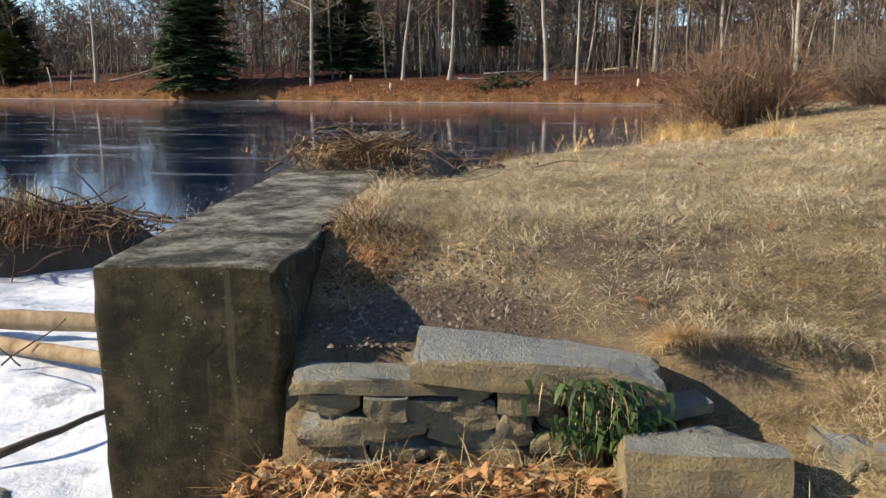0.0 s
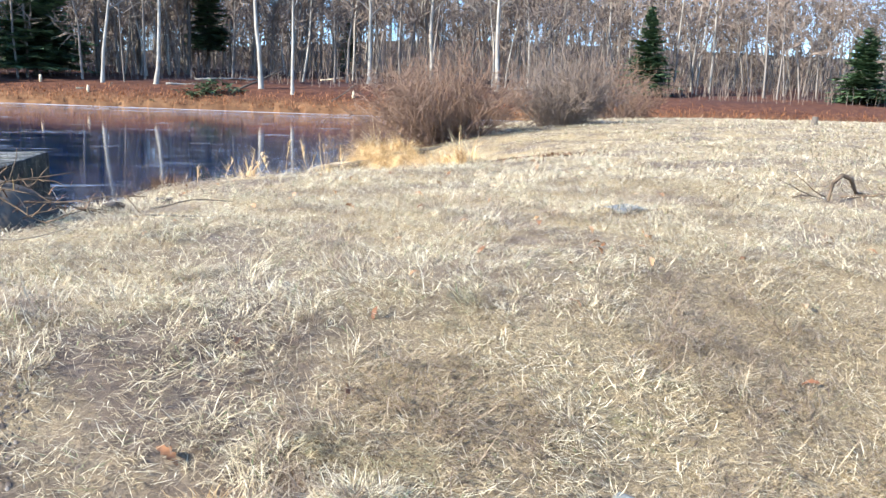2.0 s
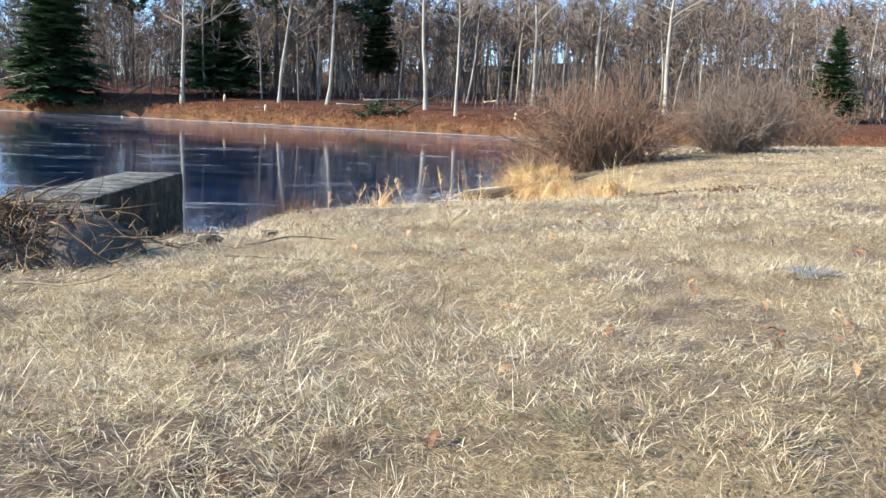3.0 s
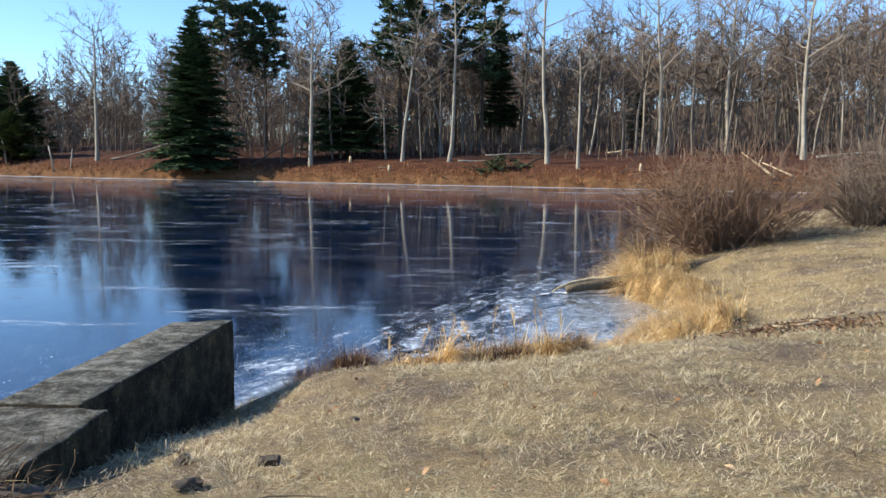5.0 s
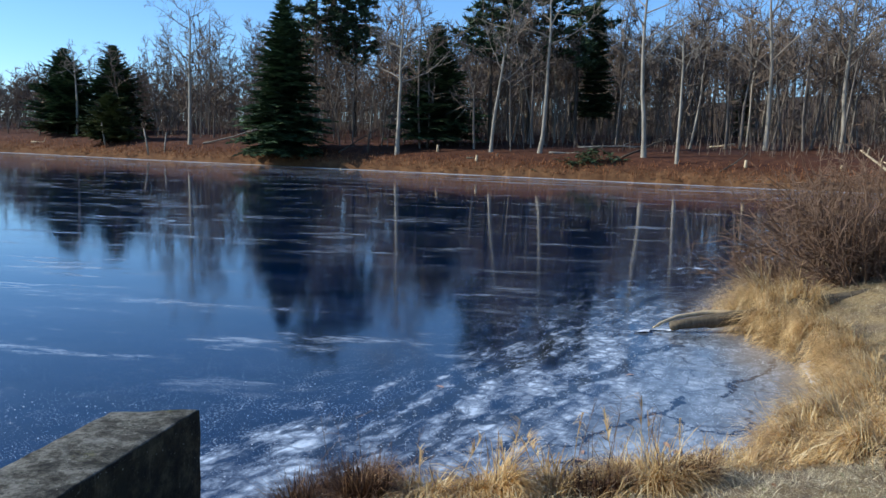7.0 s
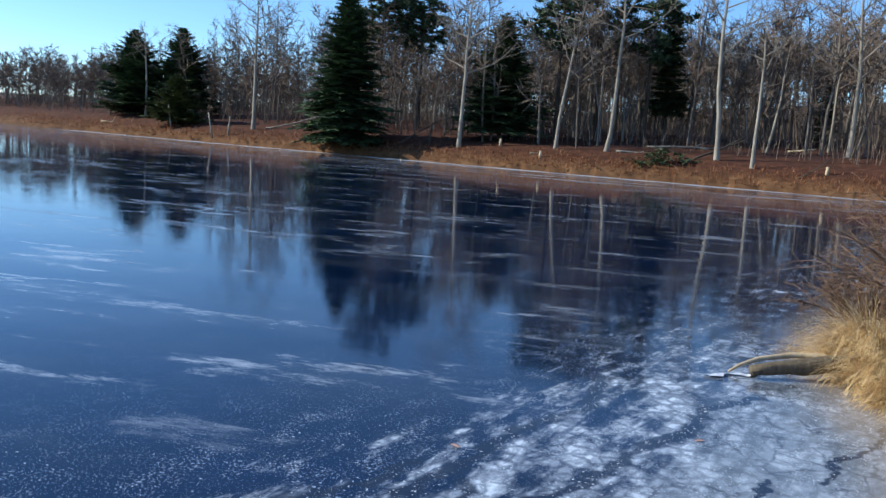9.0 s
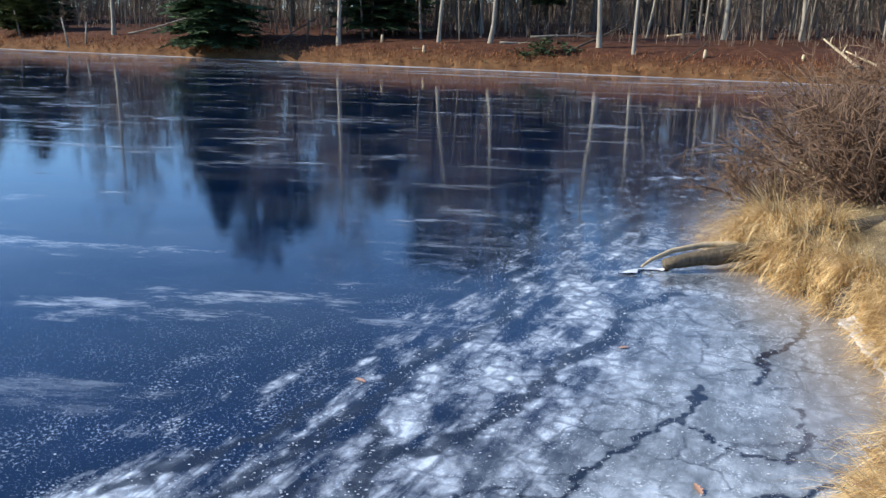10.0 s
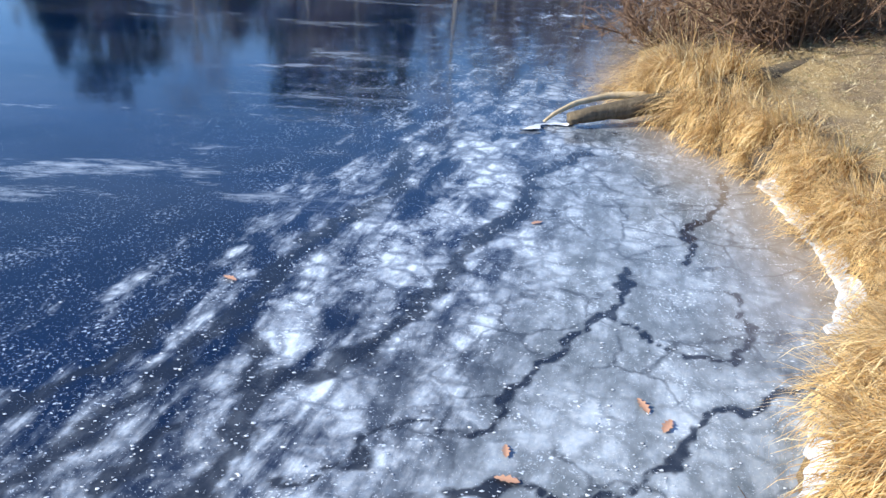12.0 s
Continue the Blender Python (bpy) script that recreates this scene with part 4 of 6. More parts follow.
def brush_pile():
    rng = np.random.default_rng(61)
    t = thing("brush_pile", pose(0, 0, 0), "tangled heap of sticks and dead weeds on the concrete wall", "brush pile")
    tangle = Soup()
    for k in range(620):
        u = rng.normal(0, 0.5, 3)
        x, y = -0.02 + 0.34 * u[0], 2.86 + 0.22 * u[1]
        top = 0.15 * max(0.0, 1 - ((x + 0.02) / 0.62) ** 2 - ((y - 2.86) / 0.5) ** 2)
        floor = 0.89 if x < 0.02 else 0.83
        z = floor + rng.uniform(0.01, 0.03 + top)
        a = rng.normal(0.0, 0.9)
        d = (math.cos(a) * rng.choice((-1, 1)), math.sin(a), rng.normal(0, 0.14))
        stick(tangle, rng, (x, y, z), d, rng.uniform(0.10, 0.36), rng.uniform(0.002, 0.006), 0.2, 4)
    part("tangle", tangle, DEBRIS_TWIG, t)
    core = Soup()
    u, v = np.meshgrid(np.linspace(0, 2 * np.pi, 22, endpoint=False), np.linspace(0, 1, 7))
    for sx, sy, sz, cx in ((0.44, 0.27, 0.20, -0.06), (0.27, 0.30, 0.22, 0.24)):
        rad = np.cos(v * np.pi / 2)
        wob = 1 + 0.16 * np.sin(5 * u + 3 * v) + 0.1 * np.sin(9 * u)
        ring = np.stack([cx + sx * rad * wob * np.cos(u), 2.86 + sy * rad * wob * np.sin(u), 0.80 + sz * np.sin(v * np.pi / 2) * (1 + 0.1 * np.sin(7 * u))], -1).reshape(-1, 3)
        core.add(ring, [(i * 22 + j, i * 22 + (j + 1) % 22, (i + 1) * 22 + (j + 1) % 22, (i + 1) * 22 + j) for i in range(6) for j in range(22)])
    part("packed_core", core, BROWN_BARK, t)
    part_mesh("dead_weeds", scatter_blades("dead_weeds", BROWN_REED, rng, -0.05, 2.84, 0.88, (0.22, 0.13, 0.06), 3000, 0.11, 0.005, (0.5, 1.5)), t, "matted brown weeds", "stuff")
    part_mesh("straw", scatter_blades("straw", REED, rng, -0.16, 2.80, 0.93, (0.20, 0.10, 0.05), 700, 0.11, 0.004, (0.6, 1.5)), t, "pale straw")
    for p, d, ln, r in (((-0.62, 2.42, 0.905), (1, 0.75, 0.22), 0.62, 0.010), ((-0.1, 2.74, 0.98), (1, -0.05, 0.16), 0.75, 0.007), ((-0.45, 2.8, 1.05), (-1, 0.1, 0.02), 0.30, 0.006), ((0.3, 2.8, 0.98), (1, 0.25, -0.05), 0.55, 0.008), ((0.35, 2.75, 0.95), (1, -0.05, -0.04), 0.6, 0.006), ((0.3, 2.9, 0.90), (1, 0.2, 0.05), 0.65, 0.005), ((0.25, 2.62, 1.02), (0.7, -0.5, -0.28), 0.42, 0.007), ((0.2, 2.62, 1.02), (0.2, -0.5, -0.5), 0.28, 0.008), ((-0.2, 2.9, 1.0), (-0.35, 0.7, 0.3), 0.4, 0.003), ((0.1, 2.9, 0.98), (0.5, 0.5, 0.25), 0.35, 0.004)):
        s = Soup()
        pts = stick(s, rng, p, d, ln, r * 0.7, 0.14)
        for _ in range(3):
            k = rng.integers(2, 6)
            stick(s, rng, pts[k], np.array(d) + rng.normal(0, 0.7, 3), ln * rng.uniform(0.2, 0.45), r * 0.5, 0.15, 4)
        part("branch", s, DEBRIS_TWIG, t)


brush_pile()


def log_thing(name, pts, radii, mat, label, category="log", sides=12, knots=0.12, seed=1, parent=None):
    """A round log with a ridged, uneven surface and closed ends."""
    pts, radii = np.asarray(pts, float), np.asarray(radii, float)
    n = 26
    s = np.linspace(0, len(pts) - 1, n)
    p = np.stack([np.interp(s, np.arange(len(pts)), pts[:, k]) for k in range(3)], 1)
    r = np.interp(s, np.arange(len(pts)), radii)
    soup = Soup()
    soup.tube(p, r, sides, True)
    v = soup.v[0]
    for i in range(len(v)):
        c = p[i // sides]
        w = (v[i] - c)
        k = 1 + knots * noise.noise(Vector(v[i] * 5.0) + Vector((seed, 0, 0))) * 1.6 + knots * 0.6 * math.sin((i % sides) * 2.6 + seed + 0.12 * (i // sides)) + (0.25 * math.sin((i % sides) * 4.1) if i // sides == 0 else 0)
        v[i] = c + w * k
    ob = part(name, soup, mat, parent)
    if parent is None:
        tagged(ob, label, category)
    return ob


fallen = thing("fallen_log", Matrix(), "long weathered grey log reaching from the bank onto the ice", "log")
log_thing("trunk", [(3.52, 13.60, 0.09), (4.1, 13.8, 0.15), (4.8, 14.05, 0.24), (5.6, 14.35, 0.36), (6.8, 15.05, 0.44), (8.0, 15.9, 0.53), (9.4, 17.2, 0.62)], [0.06, 0.085, 0.105, 0.115, 0.12, 0.12, 0.10], LOG_WOOD, "", sides=24, parent=fallen, seed=3, knots=0.2)
log_thing("prong", [(4.45, 14.2, 0.20), (4.05, 14.15, 0.19), (3.65, 13.95, 0.15), (3.42, 13.78, 0.09), (3.30, 13.68, 0.03)], [0.045, 0.035, 0.028, 0.022, 0.015], PALE_WOOD, "", sides=8, parent=fallen, seed=4)


def spillway():
    rng = np.random.default_rng(77)
    xs, ys = np.linspace(-5.2, -0.5, 60), np.linspace(-3.0, 4.6, 70)
    gx, gy = np.meshgrid(xs, ys)
    gz = -0.10 + 0.05 * bumps(gx, gy, 1.6) + 0.02 * bumps(gx, gy, 5) - 0.02 * np.clip(2 - gy, 0, 5)
    v = np.stack([gx.ravel(), gy.ravel(), gz.ravel()], 1)
    i = (np.arange(69)[:, None] * 60 + np.arange(59)[None]).ravel()
    me = fast_mesh("snow", v, np.stack([i, i + 1, i + 61, i + 60], 1).ravel(), np.full(len(i), 4), SNOW)
    me.polygons.foreach_set("use_smooth", [True] * len(i))
    tagged(new("snow_cover", me), "crusted white snow in the spillway below the dam", "snow", kind="structure")
    log_thing("pale_log", [(-4.4, 2.5, 0.02), (-2.2, 2.42, 0.02), (-0.6, 2.30, 0.0)], [0.06, 0.06, 0.05], BARE_LOG, "stripped pale log lying across the snow", seed=5)
    log_thing("pale_log", [(-4.2, 2.45, -0.02), (-2.1, 2.06, -0.01), (-1.5, 1.82, 0.0), (-0.6, 1.55, -0.03)], [0.04, 0.045, 0.045, 0.035], BARE_LOG, "stripped pale log lying across the snow", seed=6)
    s = Soup()
    stick(s, rng, (-1.42, 0.80, -0.09), (1, 0.75, 0.05), 0.6, 0.022, 0.06, 7)
    tagged(part("wet_branch", s, BROWN_BARK), "dark wet branch lying on the snow", "branch")
    s = Soup()
    for k in range(4):
        stick(s, rng, (-2.1 + 0.1 * k, 1.8, -0.05), (rng.normal(), rng.normal(), 0.2), 0.4, 0.006, 0.2, 4)
    tagged(part("twig", s, BROWN_BARK), "thin dark twigs on the snow", "branch")
    for x, y, sz in ((-1.25, 0.55, 0.16), (-1.05, 0.5, 0.12), (-0.95, 0.75, 0.10)):
        loose_stone("stream_stone", x, y, -0.195, (sz, sz * 0.7, sz * 0.5), x * 90, int(-x * 100), "dark wet stone showing through the snow", 0.2)
    # the dam of mud, sticks and weeds that holds the ice back
    t = thing("debris_dam", Matrix(), "muddy dam of sticks and dead weeds across the spillway", "debris dam")
    core = Soup()
    n, m = 40, 12
    rows = []
    for a in np.linspace(0, 1, n):
        x = -0.57 - 4.4 * a
        cy, top, wide = 4.55 + 0.25 * math.sin(a * 5), (0.02 + 0.36 * step(a, 0.34, 0.5)) * (1 + 0.25 * math.sin(a * 21)), 0.30 + 0.22 * step(a, 0.34, 0.5)
        for b in np.linspace(-1, 1, m):
            rows.append((x, cy + b * wide + 0.04 * math.sin(b * 9 + a * 30), -0.22 + (top + 0.22) * (1 - b * b) + 0.03 * noise.noise(Vector((x * 6, b * 4, 0)))))
    core.add(rows, [(i * m + j, i * m + j + 1, (i + 1) * m + j + 1, (i + 1) * m + j) for i in range(n - 1) for j in range(m - 1)])
    part("mud_core", core, BROWN_BARK, t)
    tangle = Soup()
    for k in range(420):
        a = rng.uniform(0.36, 1)
        x, y = -0.57 - 4.4 * a, 4.55 + 0.25 * math.sin(a * 5) + rng.normal(0, 0.32)
        z = 0.05 + 0.28 * float(step(a, 0.22, 0.5)) * math.exp(-((y - 4.6) / 0.5) ** 2) + rng.uniform(-0.05, 0.08)
        stick(tangle, rng, (x, y, z), (rng.normal(0, 1), rng.normal(0, 0.6) - 0.3, rng.normal(0, 0.3)), rng.uniform(0.2, 0.7), rng.uniform(0.004, 0.014), 0.14, 4)
    part("tangle", tangle, DEBRIS_TWIG, t)
    part_mesh("dead_weeds", scatter_blades("dead_weeds", BROWN_REED, rng, -3.5, 4.35, 0.12, (0.55, 0.28, 0.12), 3200, 0.30, 0.006), t, kind="stuff")
    part_mesh("green_tuft", scatter_blades("green_tuft", STRAW, rng, -3.15, 4.6, 0.32, (0.14, 0.12, 0.05), 500, 0.22, 0.006, (0.1, 1.2)), t, "olive-green grass tuft")
    part_mesh("pale_weeds", scatter_blades("pale_weeds", REED, rng, -1.5, 4.9, 0.1, (0.5, 0.12, 0.05), 260, 0.30, 0.004), t)


spillway()


# ---- bushes ----
def bush(x, y, wide, tall, seed, stems, label, mat):
    rng = np.random.default_rng(seed)
    t = thing("bush", pose(x, y, hgt(x, y) - 0.05), label, "bush", "bare bushes at the shore")
    for k in range(stems):
        az = rng.uniform(0, 6.283)
        out = math.sqrt(rng.uniform(0, 1))
        d = np.array([math.cos(az) * out * wide / tall * 0.62, math.sin(az) * out * wide / tall * 0.5, 1.0 - 0.35 * out])
        p = (math.cos(az) * out * 0.22 * wide, math.sin(az) * out * 0.2 * wide, 0)
        ln = tall * rng.uniform(0.55, 1.0) * (1.0 - 0.18 * out)
        pts = wiggle(rng, p, d, ln, 5, 0.19, -0.01)
        stem = Soup()
        stem.tube(pts, np.linspace(0.014, 0.005, 6), 4)
        for _ in range(14):
            i = rng.integers(1, 6)
            w = pts[i] - pts[i - 1]
            grow(stem, rng, pts[i] - w * rng.uniform(0, 1), w / np.linalg.norm(w) + rng.normal(0, 0.85, 3), tall * rng.uniform(0.12, 0.28), 0.008, 1, 0.9, -0.01, 3, 0.2, 0.005)
        part("stem", stem, mat, t)
    return t


bush(6.7, 15.9, 2.9, 2.5, 81, 130, "round leafless reddish-brown bush behind the fallen log", RED_TWIG)
bush(10.2, 17.2, 2.3, 2.2, 82, 110, "round leafless brown bush at the edge of the lawn", TWIG)
bush(14.8, 22.5, 3.6, 2.3, 83, 70, "leafless reddish bush beyond the lawn", RED_TWIG)
bush(5.6, 17.4, 1.8, 1.2, 84, 40, "low leafless bush at the shore", RED_TWIG)


# ---- far bank details ----
def far_details():
    rng = np.random.default_rng(91)

    def post(x, y, tall, r, lean, mat, name="stump", label="pale dead stub standing at the far shore"):
        s = Soup()
        z = hgt(x, y)
        s.tube([(x, y, z - 0.2), (x + lean * 0.5, y, z + tall * 0.5), (x + lean, y, z + tall)], [r, r * 0.9, r * 0.7], 7, True)
        return tagged(part(name, s, mat), label, "dead wood")

    post(-17.5, 72.0, 1.3, 0.10, 0.05, PALE_WOOD)
    post(-18.8, 72.0, 0.9, 0.09, -0.1, PALE_WOOD)
    post(-16.2, 76.5, 2.0, 0.10, 0.2, BROWN_BARK)
    post(-40.5, 81.5, 2.5, 0.10, -0.5, PALE_BARK)
    post(-38.8, 81.5, 2.0, 0.09, 0.25, PALE_BARK)
    post(-48, 86, 2.6, 0.11, -0.4, PALE_BARK)
    for x, y in ((-13.2, 71.6), (-9.5, 75.5), (15.2, 66.0), (21.5, 64.5), (-5.5, 71.5), (30.5, 62.5)):
        post(x, y, rng.uniform(0.35, 0.6), 0.13, 0.02, PALE_WOOD, label="low pale tree stump on the leafy bank")

    def down(x, y, ln, az, rise, r, mat):
        s = Soup()
        z = hgt(x, y) + r
        d = np.array([math.cos(az), math.sin(az), rise])
        pts = wiggle(rng, (x, y, z), d, ln, 6, 0.04)
        s.tube(pts, np.linspace(r, r * 0.5, 7), 6, True)
        for _ in range(3):
            k = rng.integers(2, 6)
            s.tube(wiggle(rng, pts[k], d + rng.normal(0, 0.6, 3), ln * 0.22, 3, 0.1), [r * 0.5, r * 0.4, r * 0.3, r * 0.15], 4)
        tagged(part("fallen_branch", s, mat), "dead branch lying on the far bank", "dead wood")

    for row in ((-12.4, 71.9, 1.9, 2.3, 0.35, 0.09, PALE_WOOD), (-19, 76.5, 4.6, 0.5, 0.55, 0.08, BROWN_BARK), (-36, 84.5, 6.5, 0.3, 0.18, 0.10, PALE_BARK), (-6.5, 72.5, 3.5, 0.1, 0.02, 0.10, DRIFTWOOD), (-3.0, 66.9, 2.0, -0.2, 0.0, 0.12, DRIFTWOOD), (0.5, 73.5, 3.0, 0.1, 0.03, 0.10, PALE_BARK), (6.5, 70.5, 6.0, 0.75, 0.35, 0.10, BROWN_BARK), (13.3, 65.4, 2.8, 0.4, 0.5, 0.06, BROWN_BARK), (14.5, 78.0, 2.2, -0.3, 0.05, 0.09, PALE_WOOD), (31.0, 71.0, 7.0, 0.05, 0.03, 0.12, PALE_BARK), (24.3, 61.6, 3.2, 2.5, 0.75, 0.12, PALE_WOOD), (25.6, 62.0, 2.6, 2.2, 0.45, 0.10, PALE_WOOD), (-27, 79, 4.0, 0.3, 0.1, 0.09, BROWN_BARK), (3.0, 79, 6.0, 0.1, 0.05, 0.1, PALE_BARK), (-60, 90.5, 4.0, 0.2, 0.08, 0.12, PALE_WOOD)):
        down(*row)
    # a felled evergreen top
    v = []
    for k in range(120):
        p = np.array([3.8 + rng.normal(0, 1.5), 69.6 + rng.normal(0, 0.5), 0])
        p[2] = hgt(p[0], p[1]) + rng.uniform(0.05, 1.1) * math.exp(-((p[0] - 4.2) / 1.9) ** 2)
        needle_spray(v, rng, p, rng.normal(0, 1, 3) * np.array([1, 1, 0.3]), 0.9, 0.32, 6, 0.2)
    v = np.array(v)
    tagged(new("felled_evergreen", fast_mesh("felled_evergreen", v, np.arange(len(v)), np.full(len(v) // 3, 3), PINE)), "felled evergreen top lying on the far bank", "evergreen bough")
    # rank grass and brush along the far waterline
    n = 9000
    x = rng.uniform(-75, 60, n)
    y = np.interp(x, FAR_SHORE[:, 0], FAR_SHORE[:, 1]) + np.abs(rng.normal(0, 1.6, n)) + 0.15
    base = np.stack([x, y, height(x, y)], 1)
    me = blade_mesh("shore_grass", base, rng.uniform(0, 6.283, n), rng.uniform(0.1, 1.2, n), rng.uniform(0.15, 0.5, n), rng.uniform(0.03, 0.07, n), rng.uniform(0.1, 0.8, n), BROWN_OAK)
    tagged(new("far_shore_grass", me), "rusty dead grass along the far waterline", "grass", kind="stuff")
    n = 16000
    x = rng.uniform(-100, 100, n)
    y = np.interp(x, FAR_SHORE[:, 0], FAR_SHORE[:, 1]) + rng.uniform(8, 60, n)
    base = np.stack([x, y, height(x, y)], 1)
    me = blade_mesh("underbrush", base, rng.uniform(0, 6.283, n), rng.uniform(0.0, 0.5, n), rng.uniform(0.6, 2.6, n), rng.uniform(0.02, 0.05, n), rng.uniform(0.0, 0.5, n), TWIG)
    tagged(new("underbrush", me), "thin brown saplings and brush under the trees", "brush", kind="stuff")
    n = 7000
    x = rng.uniform(-85, 100, n)
    y = np.interp(x, FAR_SHORE[:, 0], FAR_SHORE[:, 1]) + rng.uniform(16, 90, n)
    tall = rng.uniform(2, 7, n) * (0.6 + 0.4 * step(x, -62, -42))
    me = blade_mesh("saplings", np.stack([x, y, height(x, y)], 1), rng.uniform(0, 6.283, n), rng.uniform(0.0, 0.3, n), tall, rng.uniform(0.025, 0.055, n), rng.uniform(-0.1, 0.2, n), TWIG)
    tagged(new("sapling_thicket", me), "thicket of slim grey-brown saplings deep in the woods", "brush", kind="stuff")
    # rust-coloured leaves that still cling to a few oaks
    for cx, cy, cz, w in ((36, 72, 13, 1.8), (-14.5, 80, 6.0, 1.5), (-26, 84, 9, 1.5), (52, 62, 14, 2.0)):
        c = np.array([cx, cy, hgt(cx, cy) + cz]) + rng.normal(0, 1, (500, 3)) * np.array([w, w, w * 0.6])
        me = blade_mesh("clinging_leaves", c, rng.uniform(0, 6.283, 500), rng.uniform(0, 3, 500), rng.uniform(0.1, 0.22, 500), rng.uniform(0.06, 0.12, 500), rng.uniform(0, 1, 500), BROWN_OAK)
        tagged(new("clinging_leaves", me), "rust-coloured dead leaves clinging to an oak", "foliage", kind="stuff")


far_details()


# ---- ice: cracks, frost, rim of snow and frozen-in leaves ----
def frost():
    """Small crusts of rime on the ice, thickest by the bank and along the cracks."""
    rng = np.random.default_rng(15)
    pts = []
    for _, line in CRACKS:
        line = np.array(line)
        for (a, b) in zip(line[:-1], line[1:]):
            k = int(np.hypot(*(b - a)) * 160)
            s = rng.uniform(0, 1, (k, 1))
            pts.append(a + (b - a) * s + rng.normal(0, 0.075, (k, 2)))
    n = 60000
    x, y = rng.uniform(-3, 5, n), rng.uniform(6.8, 15, n)
    _, d, land = near_land(x, y)
    clump = np.array([noise.noise(Vector((a * 2.4, b * 2.4, 3))) for a, b in zip(x, y)])
    keep = ~land & (rng.uniform(0, 1, n) < np.exp(-d / 1.3) * (0.25 + 1.6 * np.clip(clump, 0, 1))) | (~land & (x > -1.2) & (d < 3) & (rng.uniform(0, 1, n) < 0.05))
    pts.append(np.stack([x, y], 1)[keep])
    pts = np.concatenate(pts)
    _, d, land = near_land(pts[:, 0], pts[:, 1])
    pts = pts[~land & (d < 3.6)]
    n, k = len(pts), 6
    size = 0.0012 + 0.006 * rng.uniform(0, 1, n) ** 6
    ang = np.arange(k) * 2 * np.pi / k + rng.uniform(0, 6, (n, 1))
    r = size[:, None] * rng.uniform(0.5, 1.4, (n, k))
    v = np.stack([pts[:, :1] + r * np.cos(ang) * 1.6, pts[:, 1:] + r * np.sin(ang), 0 * r + 0.004], -1)
    top = np.concatenate([pts, 0.004 + size[:, None] * 0.5], 1)[:, None]
    v = np.concatenate([v, top], 1).reshape(-1, 3)
    f = np.array([(i, (i + 1) % k, k) for i in range(k)])
    loops = (np.arange(n)[:, None, None] * (k + 1) + f[None]).ravel()
    me = fast_mesh("frost", v, loops, np.full(n * k, 3), SNOW)
    tagged(new("frost_crystals", me), "scattered white rime crystals on the dark ice", "frost", kind="stuff")


frost()


def rim(line, inner, seed, tall, label):
    """A lip of white shelf ice and snow between the clear ice and the grass: line is its outer edge, inner how far it reaches inland."""
    line = np.array(line)
    seg = np.r_[0, np.cumsum(np.hypot(*np.diff(line, axis=0).T))]
    n, m = int(seg[-1] / 0.03) + 2, 9
    s = np.linspace(0, seg[-1], n)
    x, y = np.interp(s, seg, line[:, 0]), np.interp(s, seg, line[:, 1])
    dx, dy = np.gradient(x), np.gradient(y)
    ln = np.hypot(dx, dy) + 1e-9
    nx, ny = dy / ln, -dx / ln
    rag = np.array([noise.noise(Vector((q * 4, seed * 3.0, 0))) + 0.25 * noise.noise(Vector((q * 11, seed * 5.0, 1))) for q in s])
    wide = inner * (0.8 + 0.9 * rag).clip(0.12, 1.6)
    wide *= np.minimum(1, np.minimum(s, seg[-1] - s) / 0.15 + 0.1)
    out = 0.07 * np.array([noise.noise(Vector((q * 6, 4.0, seed))) + 0.25 * noise.noise(Vector((q * 15, 8.0, seed))) for q in s])
    rows = []
    for b in np.linspace(0, 1, m):
        px, py = x + nx * (wide * b - out * (1 - b)), y + ny * (wide * b - out * (1 - b))
        bump = np.array([noise.noise(Vector((q * 9, w * 9, seed))) + 0.35 * noise.noise(Vector((q * 20, w * 20, seed))) for q, w in zip(px, py)])
        lift = tall * (min(1, b / 0.15) ** 0.6) * (0.8 + 0.45 * bump)
        rows.append(np.stack([px, py, np.maximum(0.001 + lift, height(px, py) + 0.25 * lift + 0.004)], 1))
    soup = Soup()
    soup.add(np.concatenate(rows), [(j * n + i, j * n + i + 1, (j + 1) * n + i + 1, (j + 1) * n + i) for j in range(m - 1) for i in range(n - 1)])
    tagged(part("snow_rim", soup, SNOW), label, "snow", "snow at the shore")


rim([(1.55, 7.55), (1.70, 7.70), (2.0, 7.78), (2.11, 7.88), (2.33, 7.91)], 0.46, 1, 0.04, "thick white snow crust where ice meets the bank")
rim([(2.36, 7.95), (2.46, 8.08), (2.64, 8.19), (3.08, 8.34), (3.37, 8.5)], 0.22, 2, 0.04, "white snow crust where ice meets the bank")
rim([(3.40, 8.52), (3.63, 8.89), (3.8, 9.15)], 0.16, 3, 0.02, "thin grey shelf ice along the bank")
rim([(4.22, 9.85), (4.36, 10.05), (4.56, 10.4), (4.70, 10.95), (4.75, 11.4), (4.80, 11.9), (4.84, 12.4)], 0.20, 4, 0.016, "broken white shelf ice under overhanging grass")
rim([(0.15, 7.02), (0.55, 7.25), (1.1, 7.45)], 0.2, 5, 0.02, "thin white shelf ice beside the wall's end")
rim([(3.02, 13.42), (3.2, 13.62), (3.5, 13.72), (3.62, 13.74)], 0.10, 6, 0.03, "white ice frozen round the log's tip")


def leaf_outline():
    half = [(0.0, 0.02), (0.12, 0.10), (0.2, 0.07), (0.32, 0.2), (0.42, 0.11), (0.58, 0.24), (0.66, 0.12), (0.82, 0.15), (1.0, 0.0)]
    return np.array(half)


